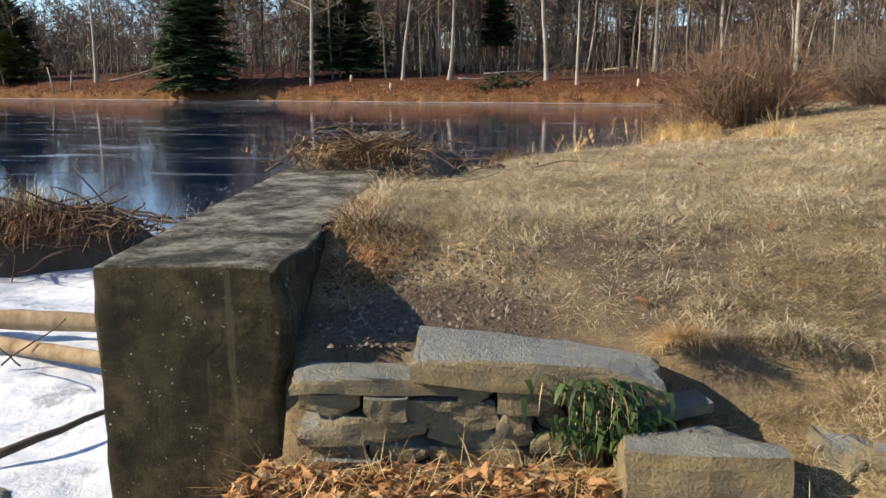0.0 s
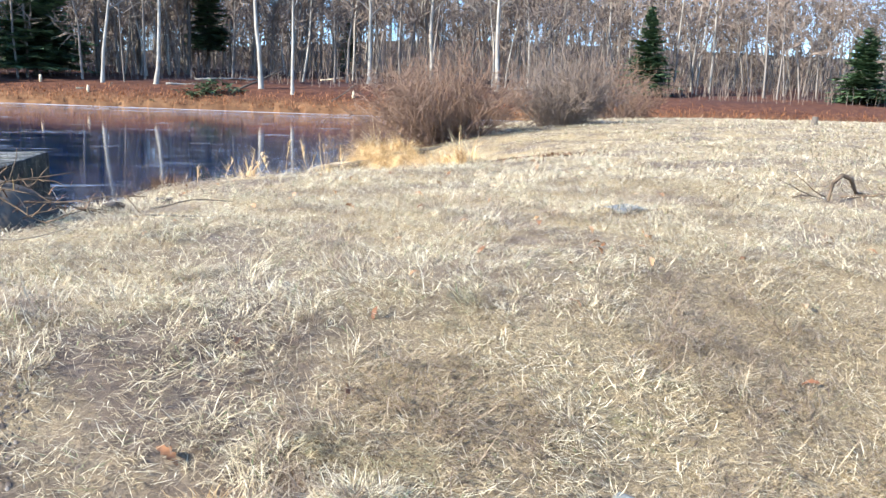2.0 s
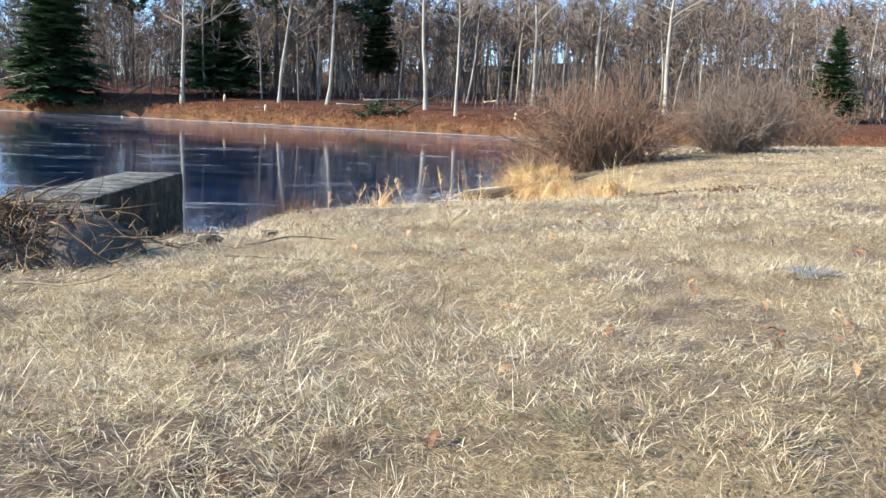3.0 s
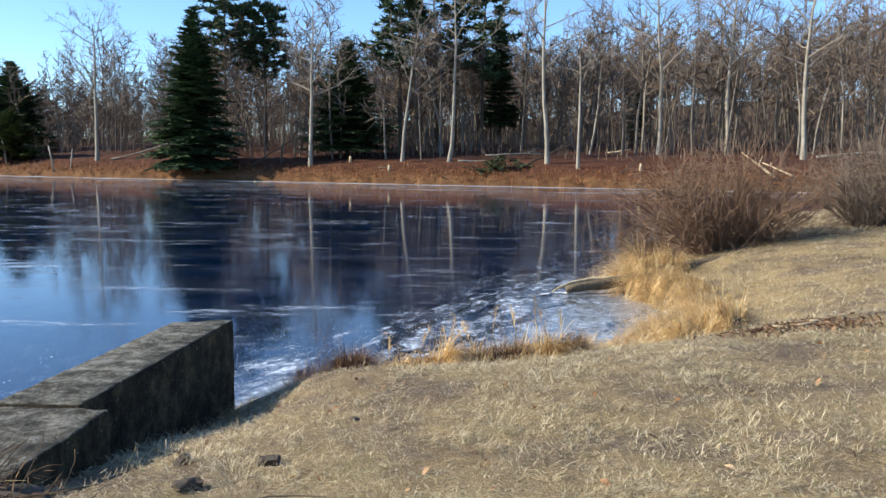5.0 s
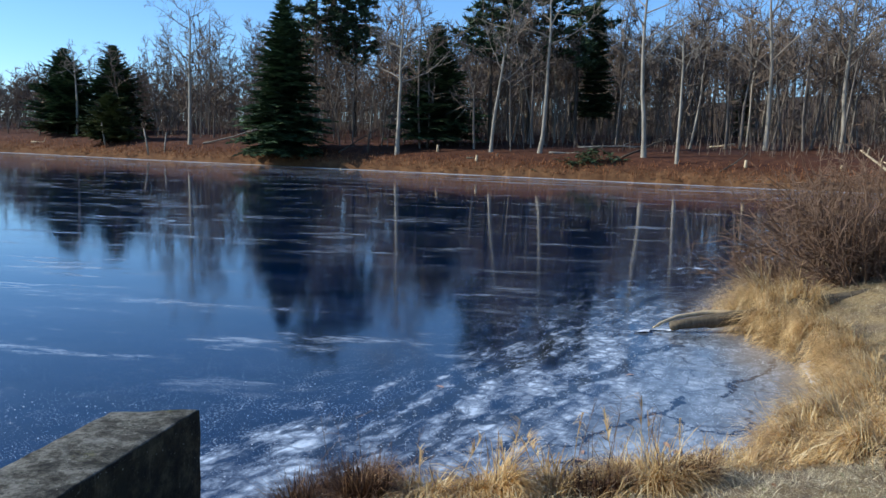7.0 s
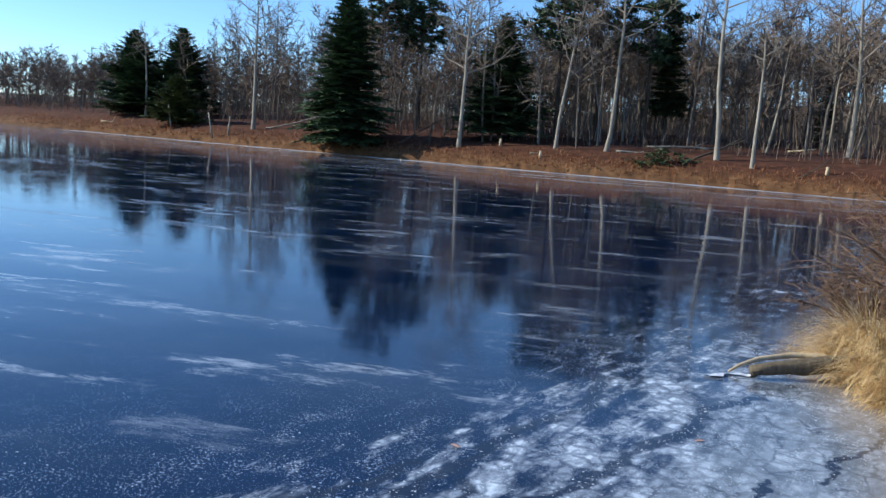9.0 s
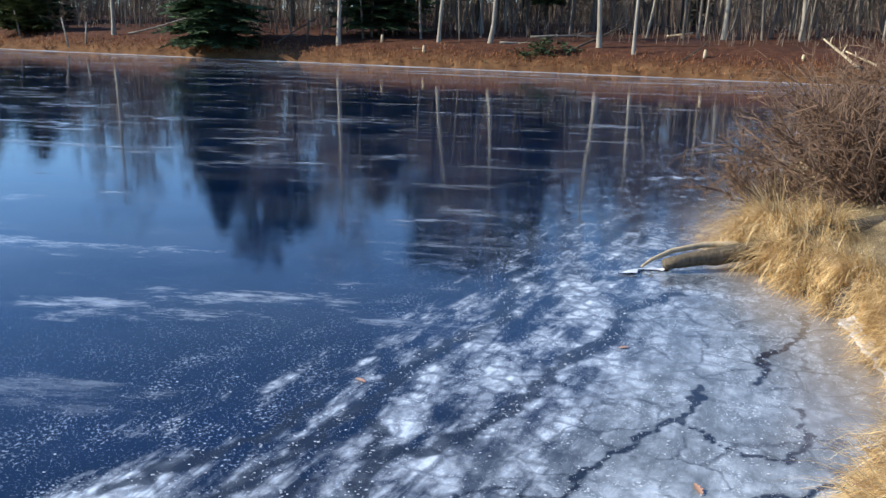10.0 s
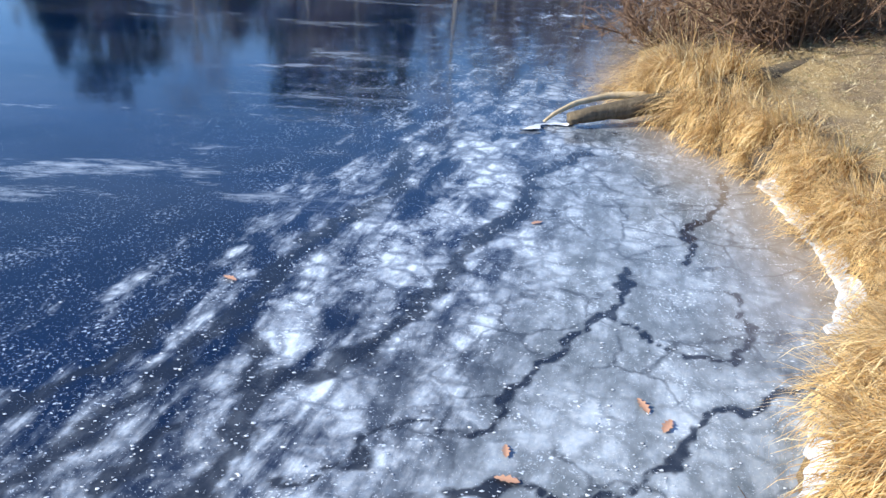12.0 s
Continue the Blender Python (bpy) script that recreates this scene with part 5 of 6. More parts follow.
def leaf_mesh(name, pos, size, rng, mat, flat=0.35, curl=0.5):
    """Lobed dead leaves, folded along the midrib and curled."""
    half = leaf_outline()
    k, n = len(half), len(pos)
    u = half[:, 0] - 0.5
    rib = np.stack([u, 0 * u, curl * 0.25 * np.cos(u * 3)], 1)
    lft = np.stack([u, half[:, 1], 0.3 * half[:, 1] + curl * 0.25 * np.cos(u * 3)], 1)
    rgt = lft * np.array([1, -1, 1])
    tmpl = np.concatenate([lft, rib, rgt])
    f = [(i, k + i, k + i + 1, i + 1) for i in range(k - 1)] + [(k + i, 2 * k + i, 2 * k + i + 1, k + i + 1) for i in range(k - 1)]
    az, ax, ay = rng.uniform(0, 6.283, n), rng.normal(0, flat, n), rng.normal(0, flat, n)
    out = np.repeat(tmpl[None], n, 0) * size[:, None, None]
    c, s = np.cos(ax)[:, None], np.sin(ax)[:, None]
    y, z = out[..., 1] * c - out[..., 2] * s, out[..., 1] * s + out[..., 2] * c
    c, s = np.cos(ay)[:, None], np.sin(ay)[:, None]
    x, z = out[..., 0] * c + z * s, -out[..., 0] * s + z * c
    c, s = np.cos(az)[:, None], np.sin(az)[:, None]
    v = np.stack([x * c - y * s, x * s + y * c, z], -1) + pos[:, None]
    loops = (np.arange(n)[:, None, None] * (3 * k) + np.array(f)[None]).ravel()
    return fast_mesh(name, v.reshape(-1, 3), loops, np.full(n * len(f), 4), mat)


ICE_LEAF = island_mat("frozen_orange_leaf", [(0.0, (0.42, 0.22, 0.14)), (1.0, (0.58, 0.34, 0.22))], 0.5)
for k, (x, y, s) in enumerate(((2.25, 8.83, 0.09), (2.23, 8.65, 0.11), (2.95, 9.16, 0.12), (3.02, 9.01, 0.12), (1.28, 7.81, 0.13), (2.81, 11.27, 0.10), (0.85, 10.33, 0.10), (2.30, 8.02, 0.11))):
    me = leaf_mesh("frozen_leaf", np.array([[0, 0, 0.0]]), np.array([s]), np.random.default_rng(40 + k), ICE_LEAF, 0.02, 0.03)
    ob = new("frozen_leaf", me)
    ob.location = (x, y, 0.007)
    tagged(ob, "orange oak leaf frozen to the ice", "leaf", "leaves on the ice")


# ---- grass ----
def field(x, y, f, seed):
    return np.array([noise.noise(Vector((a * f, b * f, seed))) for a, b in zip(x, y)])


def on_wall(x, y):
    return ((x > -0.7) & (x < 0.06) & (y > -0.05) & (y < 4.32)) | ((x < 0.02) & (y >= 4.3) & (y < 6.7)) | ((x > 0.33) & (x < 1.06) & (y > -0.18) & (y < 0.15)) | ((x > 0.86) & (x < 1.32) & (y > -0.45) & (y < -0.1))


def kite_mesh(name, base, az, lean, length, width, droop, mat):
    """Short blades: pointed at both ends, widest at the middle, where each bends."""
    h = np.stack([np.cos(az), np.sin(az), 0 * az], 1)
    side = np.stack([-np.sin(az), np.cos(az), 0 * az], 1) * (width / 2)[:, None]
    up = np.array([0, 0, 1.0])
    half = (length / 2)[:, None]
    mid = base + half * (np.sin(lean)[:, None] * h + np.cos(lean)[:, None] * up)
    tip = mid + half * (np.sin(lean + droop)[:, None] * h + np.cos(lean + droop)[:, None] * up)
    verts = np.stack([base, mid - side, tip, mid + side], 1).reshape(-1, 3)
    loops = (np.arange(len(base))[:, None] * 4 + np.array([0, 1, 3, 1, 2, 3])[None]).ravel()
    return fast_mesh(name, verts, loops, np.full(2 * len(base), 3), mat)


def lawn(name, x0, x1, y0, y1, per_m2, length, width, seed, clumps=110.0):
    rng = np.random.default_rng(seed)
    n = int((x1 - x0) * (y1 - y0) * per_m2)
    x, y = rng.uniform(x0, x1, n), rng.uniform(y0, y1, n)
    # two thirds of the blades spring from small clumps
    nc = max(1, int((x1 - x0) * (y1 - y0) * clumps))
    c = rng.integers(0, nc, n)
    cx, cy, vigour = rng.uniform(x0, x1, nc)[c], rng.uniform(y0, y1, nc)[c], rng.gamma(3, 0.33, nc).clip(0.35, 1.9)[c]
    loose = rng.uniform(0, 1, n) < 0.36
    ox, oy = rng.normal(0, 0.26 / clumps ** 0.5, n), rng.normal(0, 0.26 / clumps ** 0.5, n)
    x, y = np.where(loose, x, cx + ox), np.where(loose, y, cy + oy)
    away = np.arctan2(oy, ox)
    vigour = np.where(loose, 0.8, vigour)
    _, d, land = near_land(x, y)
    # a coarse lattice of noise, looked up, keeps this quick
    gx, gy = np.linspace(x0, x1, 80), np.linspace(y0, y1, 80)
    mx, my = np.meshgrid(gx, gy)

    def grid(f, s):
        g = field(mx.ravel(), my.ravel(), f, s).reshape(80, 80)
        i = np.clip(((y - y0) / (y1 - y0) * 79).astype(int), 0, 78)
        j = np.clip(((x - x0) / (x1 - x0) * 79).astype(int), 0, 78)
        return g[i, j]

    mat_n, swirl, tuftn = grid(1.6, 1.0), grid(0.9, 9.0), grid(4.0, 5.0)
    soil = (x < 0.8) & (y < 0.42 - 0.22 * x)
    keep = land & ~on_wall(x, y) & (d > 0.12) & (rng.uniform(0, 1, n) < np.clip(0.8 + 0.6 * mat_n + 0.4 * tuftn, 0.55, 1))
    keep &= ~(soil & (rng.uniform(0, 1, n) < 0.90))
    keep &= ~((x < 1.35) & (y < 0.0) & (rng.uniform(0, 1, n) < 0.75))
    x, y, mat_n, swirl, tuftn, away, vigour, loose = (q[keep] for q in (x, y, mat_n, swirl, tuftn, away, vigour, loose))
    n = len(x)
    base = np.stack([x, y, height(x, y) + rng.uniform(0, 0.012, n) * (0.5 + vigour)], 1)
    az = np.where(loose, swirl * 7 + rng.normal(0, 1.7, n), np.arctan2(np.sin(away) + 0.8 * np.sin(swirl * 7), np.cos(away) + 0.8 * np.cos(swirl * 7)) + rng.normal(0, 0.6, n))
    lean = np.clip(rng.normal(1.40, 0.17, n) - np.where(loose, 0.0, 0.16 * (vigour - 0.5)), 0.3, 1.56)
    ln = length * rng.gamma(4, 0.25, n).clip(0.3, 2.2) * (1 + 0.4 * np.clip(tuftn, -0.3, 1)) * (0.55 + 0.5 * vigour)
    side_turn = rng.normal(0, 0.35, n)
    me = kite_mesh(name, base, az + side_turn, lean, ln, width * rng.uniform(0.6, 1.4, n), rng.uniform(-0.5, 0.8, n), STRAW)
    tagged(new(name, me), "matted straw-coloured dead grass of a winter lawn", "grass", kind="stuff")


lawn("lawn_grass", 0.0, 4.6, -1.4, 3.4, 14500, 0.047, 0.0018, 21, 150.0)
lawn("lawn_grass", 0.06, 1.7, 0.2, 1.8, 6500, 0.062, 0.0017, 27, 120.0)
lawn("lawn_grass", 1.15, 3.0, -1.3, 0.5, 5000, 0.05, 0.0020, 26)
lawn("lawn_grass", -0.1, 5.0, 3.4, 7.6, 6500, 0.05, 0.0028, 22, 130.0)
lawn("lawn_grass", 4.6, 9.0, -0.5, 8.0, 2000, 0.06, 0.005, 23, 60.0)
lawn("lawn_grass", 3.4, 10.0, 7.6, 17.5, 1500, 0.065, 0.0065, 24, 45.0)
lawn("lawn_grass", 9.0, 25.0, 2.0, 23.0, 330, 0.08, 0.011, 25, 16.0)


def arc_mesh(name, base, az, lean, length, width, droop, mat, k=4):
    """Long blades that arch over: k steps, each leaning further by its share of the droop."""
    n = len(base)
    h = np.stack([np.cos(az), np.sin(az), 0 * az], 1)
    side = np.stack([-np.sin(az), np.cos(az), 0 * az], 1) * (width / 2)[:, None]
    p, rows = base.copy(), []
    for i in range(k):
        rows += [p - side * (1 - 0.15 * i), p + side * (1 - 0.15 * i)]
        ang = lean + droop * i / (k - 1)
        p = p + ((np.sin(ang) * length / k)[:, None] * h + (np.cos(ang) * length / k)[:, None] * np.array([0, 0, 1.0]))
    rows.append(p)
    verts = np.stack(rows, 1).reshape(-1, 3)
    tmpl = sum([[2 * i, 2 * i + 1, 2 * i + 3, 2 * i + 2] for i in range(k - 1)], []) + [2 * k - 2, 2 * k - 1, 2 * k]
    loops = (np.arange(n)[:, None] * (2 * k + 1) + np.array(tmpl)[None]).ravel()
    return fast_mesh(name, verts, loops, np.tile([4] * (k - 1) + [3], n), mat)


def hummock(x, y, length, spread, seed, label, way, dome, locks=46, per=34):
    """A shaggy tussock: a mound from which locks of long grass arch over and hang, mostly one way."""
    rng = np.random.default_rng(seed)
    t = thing("tussock", pose(x, y, hgt(x, y)), label, "grass tuft", "grass tufts")
    mound = Soup()
    u, v = np.meshgrid(np.linspace(0, 2 * np.pi, 20, endpoint=False), np.linspace(0, 1, 6))
    rr = spread * 0.95 * np.cos(v * np.pi / 2) * (1 + 0.14 * np.sin(3 * u + seed) + 0.08 * np.sin(7 * u))
    px, py = rr * np.cos(u), rr * np.sin(u)
    pz = height(x + px, y + py) - hgt(x, y) - 0.04 + (dome + 0.03) * np.sin(v * np.pi / 2)
    mound.add(np.stack([px, py, np.maximum(pz, -0.35)], -1).reshape(-1, 3), [(i * 20 + j, i * 20 + (j + 1) % 20, (i + 1) * 20 + (j + 1) % 20, (i + 1) * 20 + j) for i in range(5) for j in range(20)])
    part("mound", mound, BROWN_BARK, t, "dark matted root mound")
    n = locks * per
    k = np.repeat(np.arange(locks), per)
    r = spread * np.sqrt(rng.uniform(0, 1, locks))
    a = rng.uniform(0, 6.283, locks)
    head = np.arctan2(np.sin(a) * r / spread + 0.55 * math.sin(way), np.cos(a) * r / spread + 0.55 * math.cos(way)) + rng.normal(0, 0.5, locks)
    lean, ln = rng.uniform(0.15, 0.9, locks) + 0.4 * r / spread, length * rng.uniform(0.6, 1.15, locks)
    bx = (r * np.cos(a))[k] + rng.normal(0, 0.03, n)
    by = (r * np.sin(a))[k] + rng.normal(0, 0.03, n)
    bz = np.maximum(height(x + bx, y + by) - hgt(x, y), -0.2) + dome * np.clip(1 - (bx ** 2 + by ** 2) / spread ** 2, 0, 1)
    me = arc_mesh("grass", np.stack([bx, by, bz], 1), head[k] + rng.normal(0, 0.42, n), lean[k] + rng.normal(0, 0.25, n), ln[k] * rng.uniform(0.6, 1.2, n), 0.007 * rng.uniform(0.6, 1.3, n), rng.uniform(0.8, 2.4, locks)[k] + rng.normal(0, 0.45, n), REED)
    part_mesh("grass", me, t, "golden arching dead grass", "stuff")
    return t


def tuft(x, y, n, length, spread, seed, label, mat, lean=(0.1, 1.2), droop=(0.3, 1.3), width=0.005, name="grass_tuft", way=None, z=None, dome=0.0):
    """A clump of long dead grass that springs from one crown and falls over; way: the heading it leans to."""
    rng = np.random.default_rng(seed)
    r = spread * np.sqrt(rng.uniform(0, 1, n))
    a = rng.uniform(0, 6.283, n)
    bx, by = r * np.cos(a), r * np.sin(a)
    z0 = hgt(x, y) if z is None else z
    zz = height(x + bx, y + by) - z0 + dome * (1 - (r / spread) ** 2)
    az = a + rng.normal(0, 1.3, n) if way is None else way + rng.normal(0, 0.75, n)
    me = blade_mesh(name, np.stack([bx, by, np.maximum(zz, -0.25)], 1), az, rng.uniform(*lean, n), length * rng.uniform(0.45, 1.2, n), width * rng.uniform(0.6, 1.3, n), rng.uniform(*droop, n), mat)
    ob = new(name, me)
    ob.location = (x, y, z0)
    return tagged(ob, label, "grass tuft", "grass tufts")


TUFT = "clump of golden dead grass at the bank's edge"
rngt = np.random.default_rng(9)
# golden hummocks round the cove
for k, (x, y, r, ln, way) in enumerate(((2.42, 7.38, 0.22, 0.22, 0.4), (2.85, 7.52, 0.25, 0.24, 0.5), (3.25, 7.62, 0.28, 0.26, 1.0), (3.62, 7.85, 0.28, 0.30, 2.2), (3.75, 8.4, 0.28, 0.42, 2.7), (4.1, 8.9, 0.28, 0.40, 2.7), (4.5, 9.4, 0.28, 0.38, 2.6), (4.85, 9.9, 0.28, 0.38, 2.8), (4.98, 10.5, 0.26, 0.38, 3.1), (5.05, 11.1, 0.26, 0.40, 3.2), (5.15, 11.8, 0.28, 0.40, 3.2), (5.1, 12.5, 0.30, 0.42, 3.2), (5.0, 13.1, 0.30, 0.45, 3.2), (4.95, 13.7, 0.32, 0.55, 3.2), (4.85, 14.35, 0.38, 0.62, 3.1), (4.75, 14.95, 0.36, 0.6, 3.1), (5.3, 14.5, 0.35, 0.5, 3.5), (4.35, 8.0, 0.3, 0.35, 2.2), (4.0, 7.75, 0.26, 0.36, 2.2))):
    if k < 4:
        hummock(x, y, ln, r * 1.15, 300 + k, TUFT, way, 0.04, 70, 22)
    else:
        hummock(x, y, ln * 1.15, r, 300 + k, TUFT, way, 0.10 + 0.07 * (k % 3))
# reeds and weeds along the lawn's lip
BROWN_CLUMP = "dark brown clump of dead weeds at the bank's edge"
for k, (x, y, n, ln, r, mat, label) in enumerate(((0.98, 6.62, 1300, 0.34, 0.14, BROWN_REED, BROWN_CLUMP), (1.30, 6.66, 500, 0.22, 0.16, REED, TUFT), (1.55, 6.68, 500, 0.22, 0.15, REED, TUFT), (1.75, 6.70, 600, 0.30, 0.12, REED, TUFT), (1.98, 6.72, 500, 0.24, 0.13, REED, TUFT), (2.25, 6.78, 800, 0.26, 0.16, BROWN_REED, BROWN_CLUMP), (2.64, 6.86, 1300, 0.34, 0.14, REED, TUFT), (2.45, 6.84, 700, 0.30, 0.12, REED, TUFT), (0.80, 7.1, 3200, 0.42, 0.17, BROWN_REED, BROWN_CLUMP), (0.55, 7.0, 1800, 0.42, 0.16, BROWN_REED, BROWN_CLUMP), (1.05, 7.1, 1500, 0.32, 0.12, BROWN_REED, BROWN_CLUMP), (2.8, 6.95, 700, 0.26, 0.13, BROWN_REED, BROWN_CLUMP))):
    if mat is REED:
        hummock(x, y, ln * 1.25, r, 340 + k, label, 1.0 + 1.9 * k, 0.04, 16 + 4 * (k % 4), 24)
    else:
        tuft(x, y, n, ln * 0.9, r, 340 + k, label, mat, (0.0, 1.1), (0.0, 1.1), 0.005)
# brown weeds in the strip beside the concrete
for k, (x, y, n, ln, r) in enumerate(((0.14, 0.45, 300, 0.13, 0.10), (0.11, 0.75, 340, 0.14, 0.10), (0.26, 0.62, 300, 0.12, 0.12), (0.10, 1.05, 240, 0.13, 0.08))):
    tuft(x, y, n, ln, r, 420 + k, "tangled brown weeds beside the concrete wall", OAK_LEAF if k % 3 == 0 else BROWN_REED, (0.8, 1.5), (0.1, 1.0), 0.003, dome=0.03)
# tufts in the lawn and by the stones
for k, (x, y, n, ln, r) in enumerate(((1.10, -0.02, 1100, 0.11, 0.06), (1.42, 0.02, 800, 0.10, 0.09), (1.55, -0.12, 600, 0.10, 0.07), (1.28, 0.22, 600, 0.08, 0.1), (0.14, 0.75, 420, 0.2, 0.10), (0.12, 1.1, 420, 0.2, 0.09), (0.12, 1.6, 340, 0.2, 0.09), (0.1, 2.2, 240, 0.2, 0.09), (0.14, 5.0, 160, 0.2, 0.12), (0.08, 5.7, 260, 0.24, 0.13), (0.12, 6.2, 260, 0.22, 0.14), (0.66, -0.22, 160, 0.16, 0.03), (0.35, 0.9, 160, 0.16, 0.15))):
    tuft(x, y, n, ln, r, 380 + k, "pale tuft of bent dead grass", REED if k in (0, 10) else STRAW, (0.8, 1.55), (0.3, 1.3), 0.0017, dome=0.03)

rngg = np.random.default_rng(55)
plant = thing("trailing_plant", pose(0.86, -0.13, 0.60), "green and straw trailing weed over the stones", "weed")
n = 190
part_mesh("foliage", blade_mesh("foliage", np.stack([rngg.normal(0, 0.07, n), rngg.normal(-0.02, 0.025, n), rngg.uniform(-0.16, 0.03, n)], 1), rngg.uniform(4.0, 5.4, n), rngg.uniform(1.3, 2.6, n), rngg.uniform(0.04, 0.09, n), rngg.uniform(0.010, 0.02, n), rngg.uniform(0.2, 1.2, n), GREEN_LEAF), plant, "dark green drooping leaves", "stuff")
n = 45
part_mesh("straw", blade_mesh("straw", np.stack([rngg.normal(0, 0.06, n), rngg.normal(0, 0.02, n), rngg.uniform(-0.04, 0.03, n)], 1), rngg.uniform(4.1, 5.3, n), rngg.uniform(1.8, 2.7, n), rngg.uniform(0.07, 0.16, n), rngg.uniform(0.002, 0.004, n), rngg.uniform(0.3, 1.0, n), REED), plant, kind="stuff")

# pale reed stalks with nodding plumes
for k, (x, y, tall) in enumerate(((1.48, 6.70, 0.42), (1.72, 6.74, 0.50), (1.78, 6.72, 0.40), (1.95, 6.75, 0.38), (2.12, 6.78, 0.55), (2.30, 6.80, 0.44), (2.40, 6.84, 0.52), (2.52, 6.86, 0.58), (2.60, 6.88, 0.48), (2.72, 6.90, 0.42), (1.30, 6.68, 0.34), (2.02, 6.74, 0.46))):
    rs = np.random.default_rng(560 + k)
    t = thing("reed_stalk", pose(x, y, hgt(x, y) - 0.03), "pale dry reed stalk with a nodding plume", "stalk", "reed stalks")
    s = Soup()
    pts = wiggle(rs, (0, 0, 0), (rs.normal(0, 0.15), rs.normal(0, 0.1), 1), tall, 6, 0.06)
    s.tube(pts, np.linspace(0.003, 0.0016, 7), 5)
    part("stem", s, REED, t)
    n = 24
    b = pts[4] + (pts[6] - pts[4]) * rs.uniform(0, 1, n)[:, None]
    way = rs.uniform(0, 6.283) + rs.normal(0, 0.5, n)
    part_mesh("plume", arc_mesh("plume", b, way, rs.uniform(0.3, 1.0, n), rs.uniform(0.05, 0.12, n), rs.uniform(0.003, 0.006, n), rs.uniform(0.6, 1.8, n), REED), t, "pale feathery seed plume", "stuff")

# upright dry stalks on the bank
for k, (x, y, tall) in enumerate(((0.62, 7.2, 0.85), (0.75, 7.25, 0.7), (0.86, 7.3, 0.8), (1.0, 7.3, 0.6), (1.12, 7.28, 0.65), (0.5, 7.15, 0.6), (2.15, 7.35, 0.7), (2.36, 7.38, 0.6), (2.55, 7.6, 0.6), (2.70, 7.65, 0.5), (2.25, 7.3, 0.45), (1.72, 6.7, 0.42), (2.2, 6.78, 0.4), (2.3, 6.8, 0.5), (2.62, 6.85, 0.36), (1.4, 6.65, 0.3), (4.75, 14.9, 0.7))):
    rs = np.random.default_rng(500 + k)
    s = Soup()
    pts = wiggle(rs, (x, y, hgt(x, y) - 0.03), (rs.normal(0, 0.12), rs.normal(0, 0.1), 1), tall, 6, 0.05)
    s.tube(pts, np.linspace(0.0035, 0.0014, 7), 5)
    for _ in range(4):
        i = rs.integers(3, 7)
        s.tube(wiggle(rs, pts[i], rs.normal(0, 0.7, 3) + np.array([0, 0, 0.9]), tall * 0.18, 3, 0.1), [0.0016, 0.0014, 0.0012, 0.001], 4)
    tagged(part("dry_stalk", s, RED_TWIG), "thin dry upright weed stalk on the bank", "stalk", "dry stalks")

# ---- leaves, clods and branches on the lawn ----
rngl = np.random.default_rng(66)
n = 900
x, y = rngl.uniform(-0.15, 1.3, n), -0.16 - np.abs(rngl.normal(0, 0.2, n))
pos = np.stack([x, y, height(x, y) + rngl.uniform(0.0, 0.05, n)], 1)
pos = pos[~on_wall(x, y)]
tagged(new("leaf_litter", leaf_mesh("leaf_litter", pos, rngl.uniform(0.035, 0.075, len(pos)), rngl, OAK_LEAF, 0.5, 0.8)), "curled brown oak leaves drifted below the stones", "dead leaves", kind="stuff")
n = 900
x, y = rngl.uniform(-0.1, 1.3, n), -0.17 - np.abs(rngl.normal(0, 0.2, n))
keep = ~on_wall(x, y)
base = np.stack([x, y, height(x, y) + rngl.uniform(0.01, 0.06, n)], 1)[keep]
n = len(base)
tagged(new("straw_litter", arc_mesh("straw_litter", base, rngl.uniform(0, 6.283, n), rngl.uniform(0.9, 1.6, n), rngl.uniform(0.06, 0.16, n), rngl.uniform(0.0015, 0.003, n), rngl.uniform(-0.5, 0.8, n), REED)), "loose straw strewn over brown leaves", "straw", kind="stuff")
n = 180
x, y = rngl.uniform(0.2, 5, n), rngl.uniform(0.2, 9.5, n)
keep = (height(x, y) > 0.12) & ~on_wall(x, y)
pos = np.stack([x, y, height(x, y) + 0.012], 1)[keep]
tagged(new("scattered_leaves", leaf_mesh("scattered_leaves", pos, rngl.uniform(0.03, 0.07, len(pos)), rngl, OAK_LEAF, 0.4, 0.8)), "few curled brown leaves scattered over the lawn", "dead leaves", kind="stuff")
n = 700
x, y = rngl.normal(4.75, 0.32, n), rngl.normal(6.95, 0.2, n)
pos = np.stack([x, y, height(x, y) + 0.02], 1)
tagged(new("bark_litter", leaf_mesh("bark_litter", pos, rngl.uniform(0.03, 0.08, n), rngl, BROWN_REED, 0.4, 0.6)), "dark patch of bark chips and rotted leaves", "dead leaves", kind="stuff")
for k, (x, y) in enumerate(((4.5, 7.0), (4.85, 7.1), (4.65, 6.85))):
    s = Soup()
    stick(s, rngl, (x, y, hgt(x, y) + 0.035), (1, 0.4 * k - 0.3, 0.02), 0.18, 0.014, 0.05, 6)
    tagged(part("wood_chunk", s, PALE_WOOD), "short pale chunk of broken wood", "wood chunk")
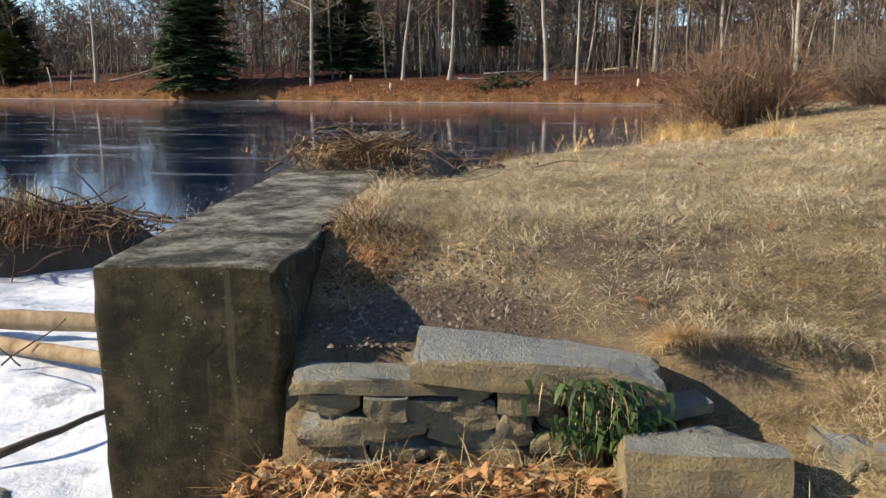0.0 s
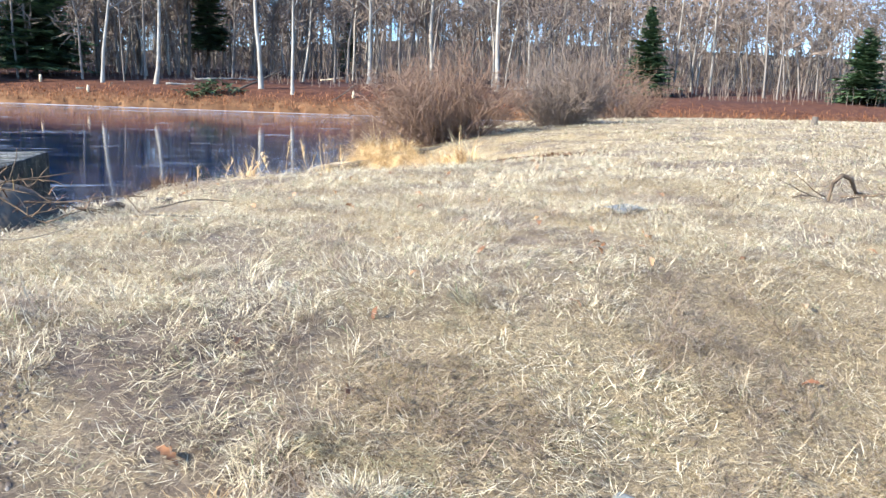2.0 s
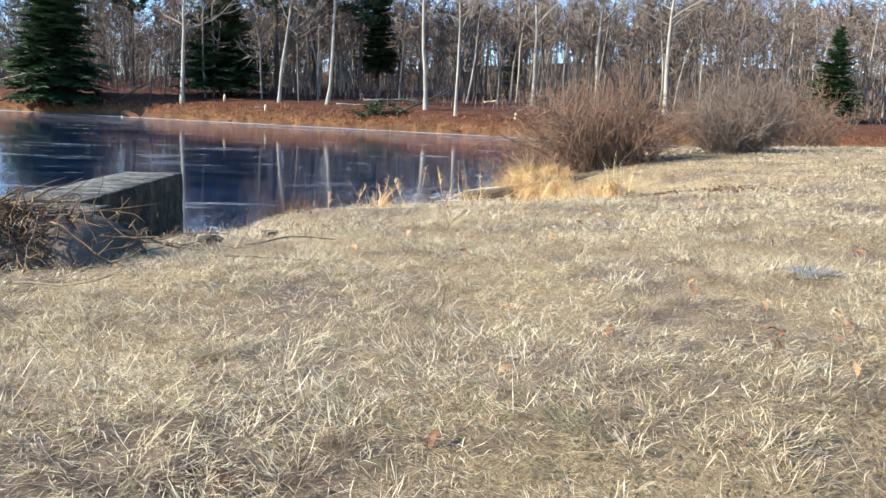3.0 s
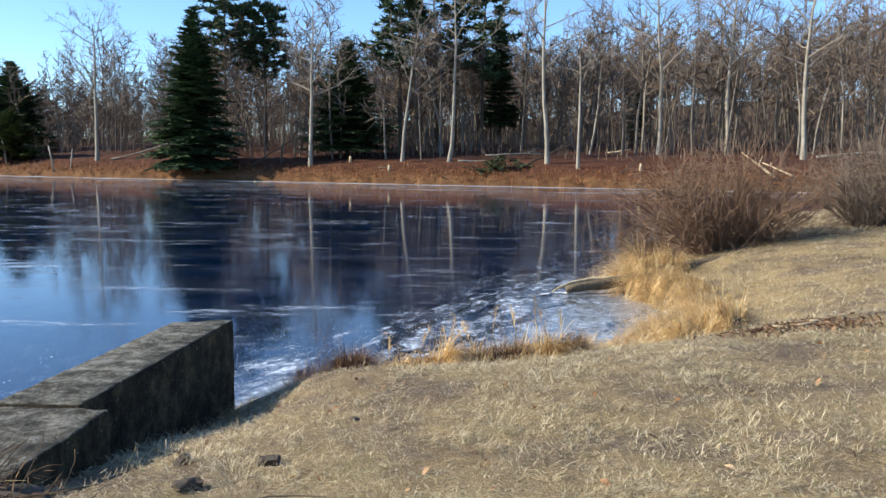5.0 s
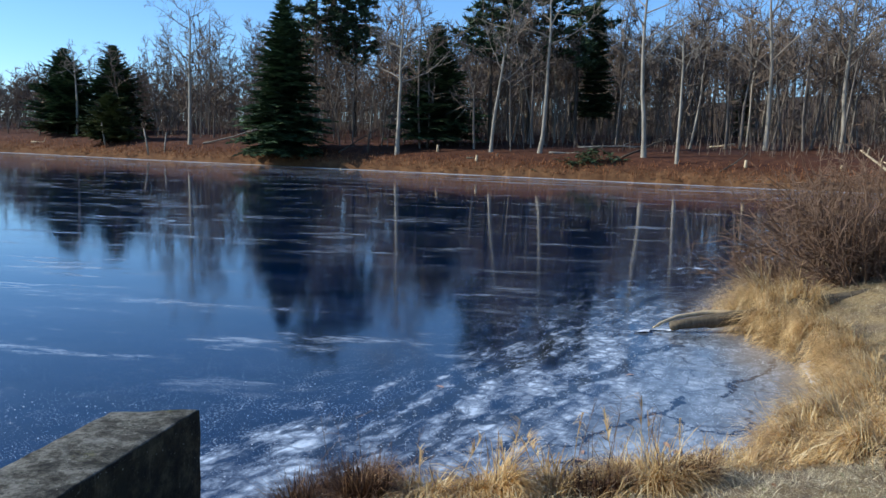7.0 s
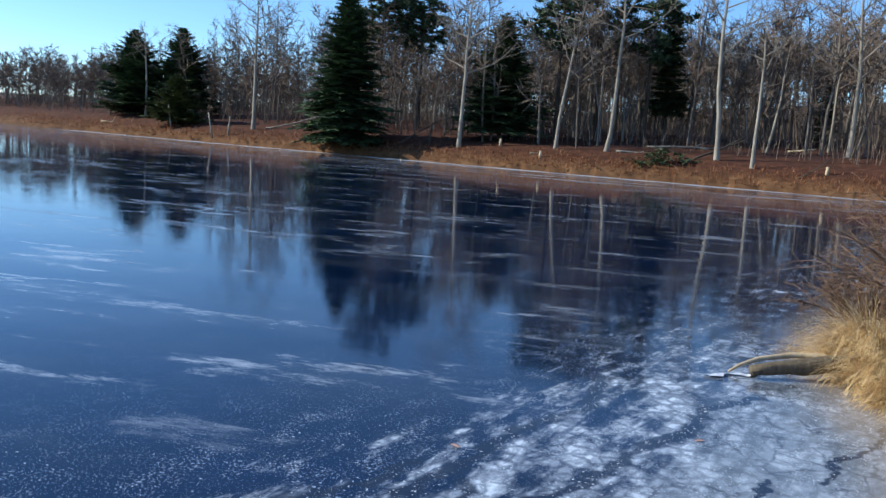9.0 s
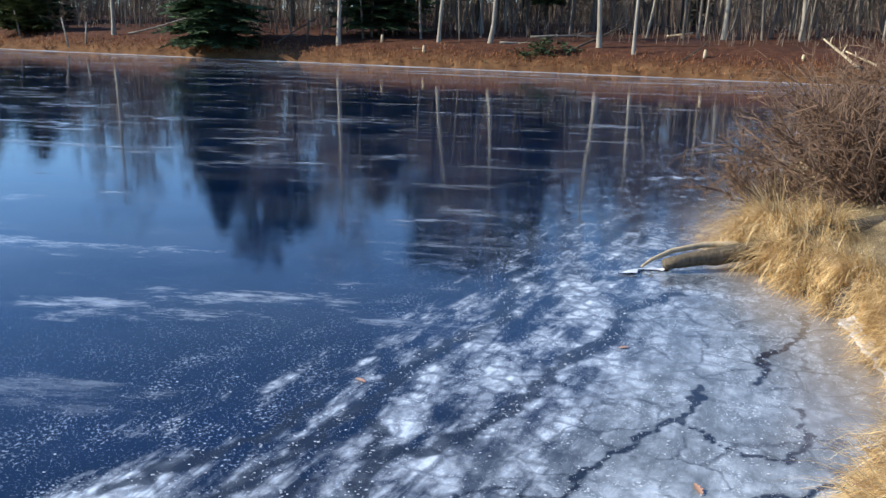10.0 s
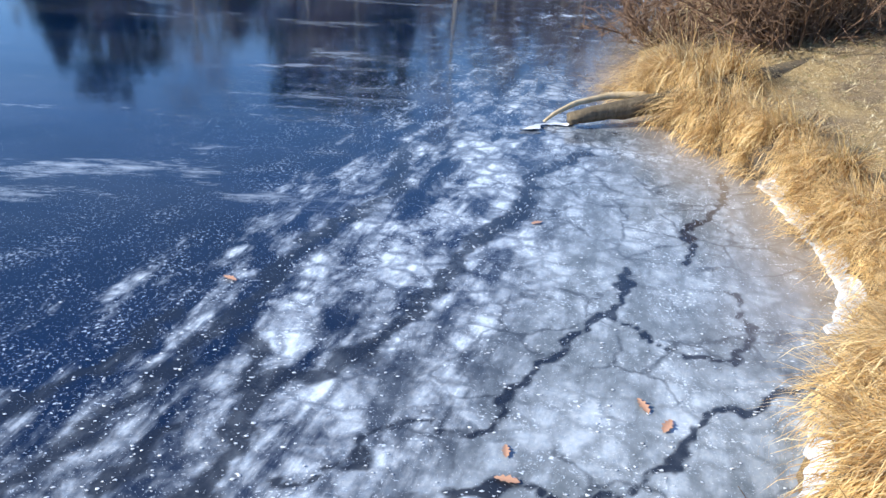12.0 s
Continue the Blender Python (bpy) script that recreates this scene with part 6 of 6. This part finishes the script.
# gravelly soil behind the stones
n = 2200
x, y = rngl.uniform(0.03, 0.75, n), rngl.uniform(0.02, 0.6, n)
k5 = np.arange(5) * 2 * np.pi / 5
r = (0.003 + 0.009 * rngl.uniform(0, 1, n) ** 3)[:, None] * rngl.uniform(0.7, 1.3, (n, 5))
zz = height(x, y)
v = np.stack([x[:, None] + r * np.cos(k5), y[:, None] + r * np.sin(k5), zz[:, None] + 0 * r - 0.002], -1)
top = np.stack([x, y, zz + r[:, 0] * 0.8], 1)[:, None]
v = np.concatenate([v, top], 1).reshape(-1, 3)
fc = np.array([(i, (i + 1) % 5, 5) for i in range(5)])
PEBBLE = island_mat("soil_pebble", [(0.0, (0.05, 0.036, 0.026)), (0.7, (0.13, 0.10, 0.076)), (1.0, (0.25, 0.21, 0.165))], 0.9)
tagged(new("gravel", fast_mesh("gravel", v, (np.arange(n)[:, None, None] * 6 + fc[None]).ravel(), np.full(n * 5, 3), PEBBLE)), "dark crumbly gravelly soil behind the stones", "gravel", kind="stuff")

for k, (x, y, s) in enumerate(((1.01, 3.78, 0.06), (0.75, 3.45, 0.07), (0.55, 3.9, 0.05), (1.3, 4.6, 0.03))):
    loose_stone("clod", x, y, hgt(x, y) - 0.008, (s * 1.6, s, s * 0.8), k * 40, 600 + k, "dark clod of earth lying on the lawn", 0.3, mat=BROWN_BARK)
s = Soup()
z = hgt(4.9, 2.45)
pts = [(4.72, 2.36, z + 0.0), (4.78, 2.40, z + 0.10), (4.88, 2.44, z + 0.145), (4.97, 2.46, z + 0.12), (5.03, 2.47, z + 0.03), (5.3, 2.44, z + 0.01), (5.6, 2.35, z + 0.02)]
s.tube(pts, [0.008, 0.011, 0.013, 0.014, 0.012, 0.009, 0.005], 7, True)
for i in range(14):
    stick(s, rngl, (4.5 + 0.08 * i, 2.4 + 0.03 * math.sin(i), z + 0.02), (rngl.normal(0, 1), rngl.normal(0, 0.6), 0.15), 0.25, 0.004, 0.15, 4)
tagged(part("fallen_branch", s, DEBRIS_TWIG), "dark arched fallen branch on the lawn", "branch")
for x, y, az in ((0.7, 3.2, 0.1), (0.95, 3.15, 0.3), (0.9, 2.7, -0.1), (0.3, 2.1, -0.5)):
    s = Soup()
    stick(s, rngl, (x, y, hgt(x, y) + 0.025), (math.cos(az), math.sin(az), 0.0), 0.45, 0.005, 0.12, 5)
    tagged(part("twig", s, DRIFTWOOD), "thin grey twig lying on the lawn", "branch")
s = Soup()
s.tube([(16.5, 15.5, hgt(16.5, 15.5) - 0.1), (16.5, 15.5, hgt(16.5, 15.5) + 0.22)], [0.09, 0.08], 8, True)
tagged(part("stump", s, BROWN_BARK), "low brown stump at the lawn's far edge", "stump")
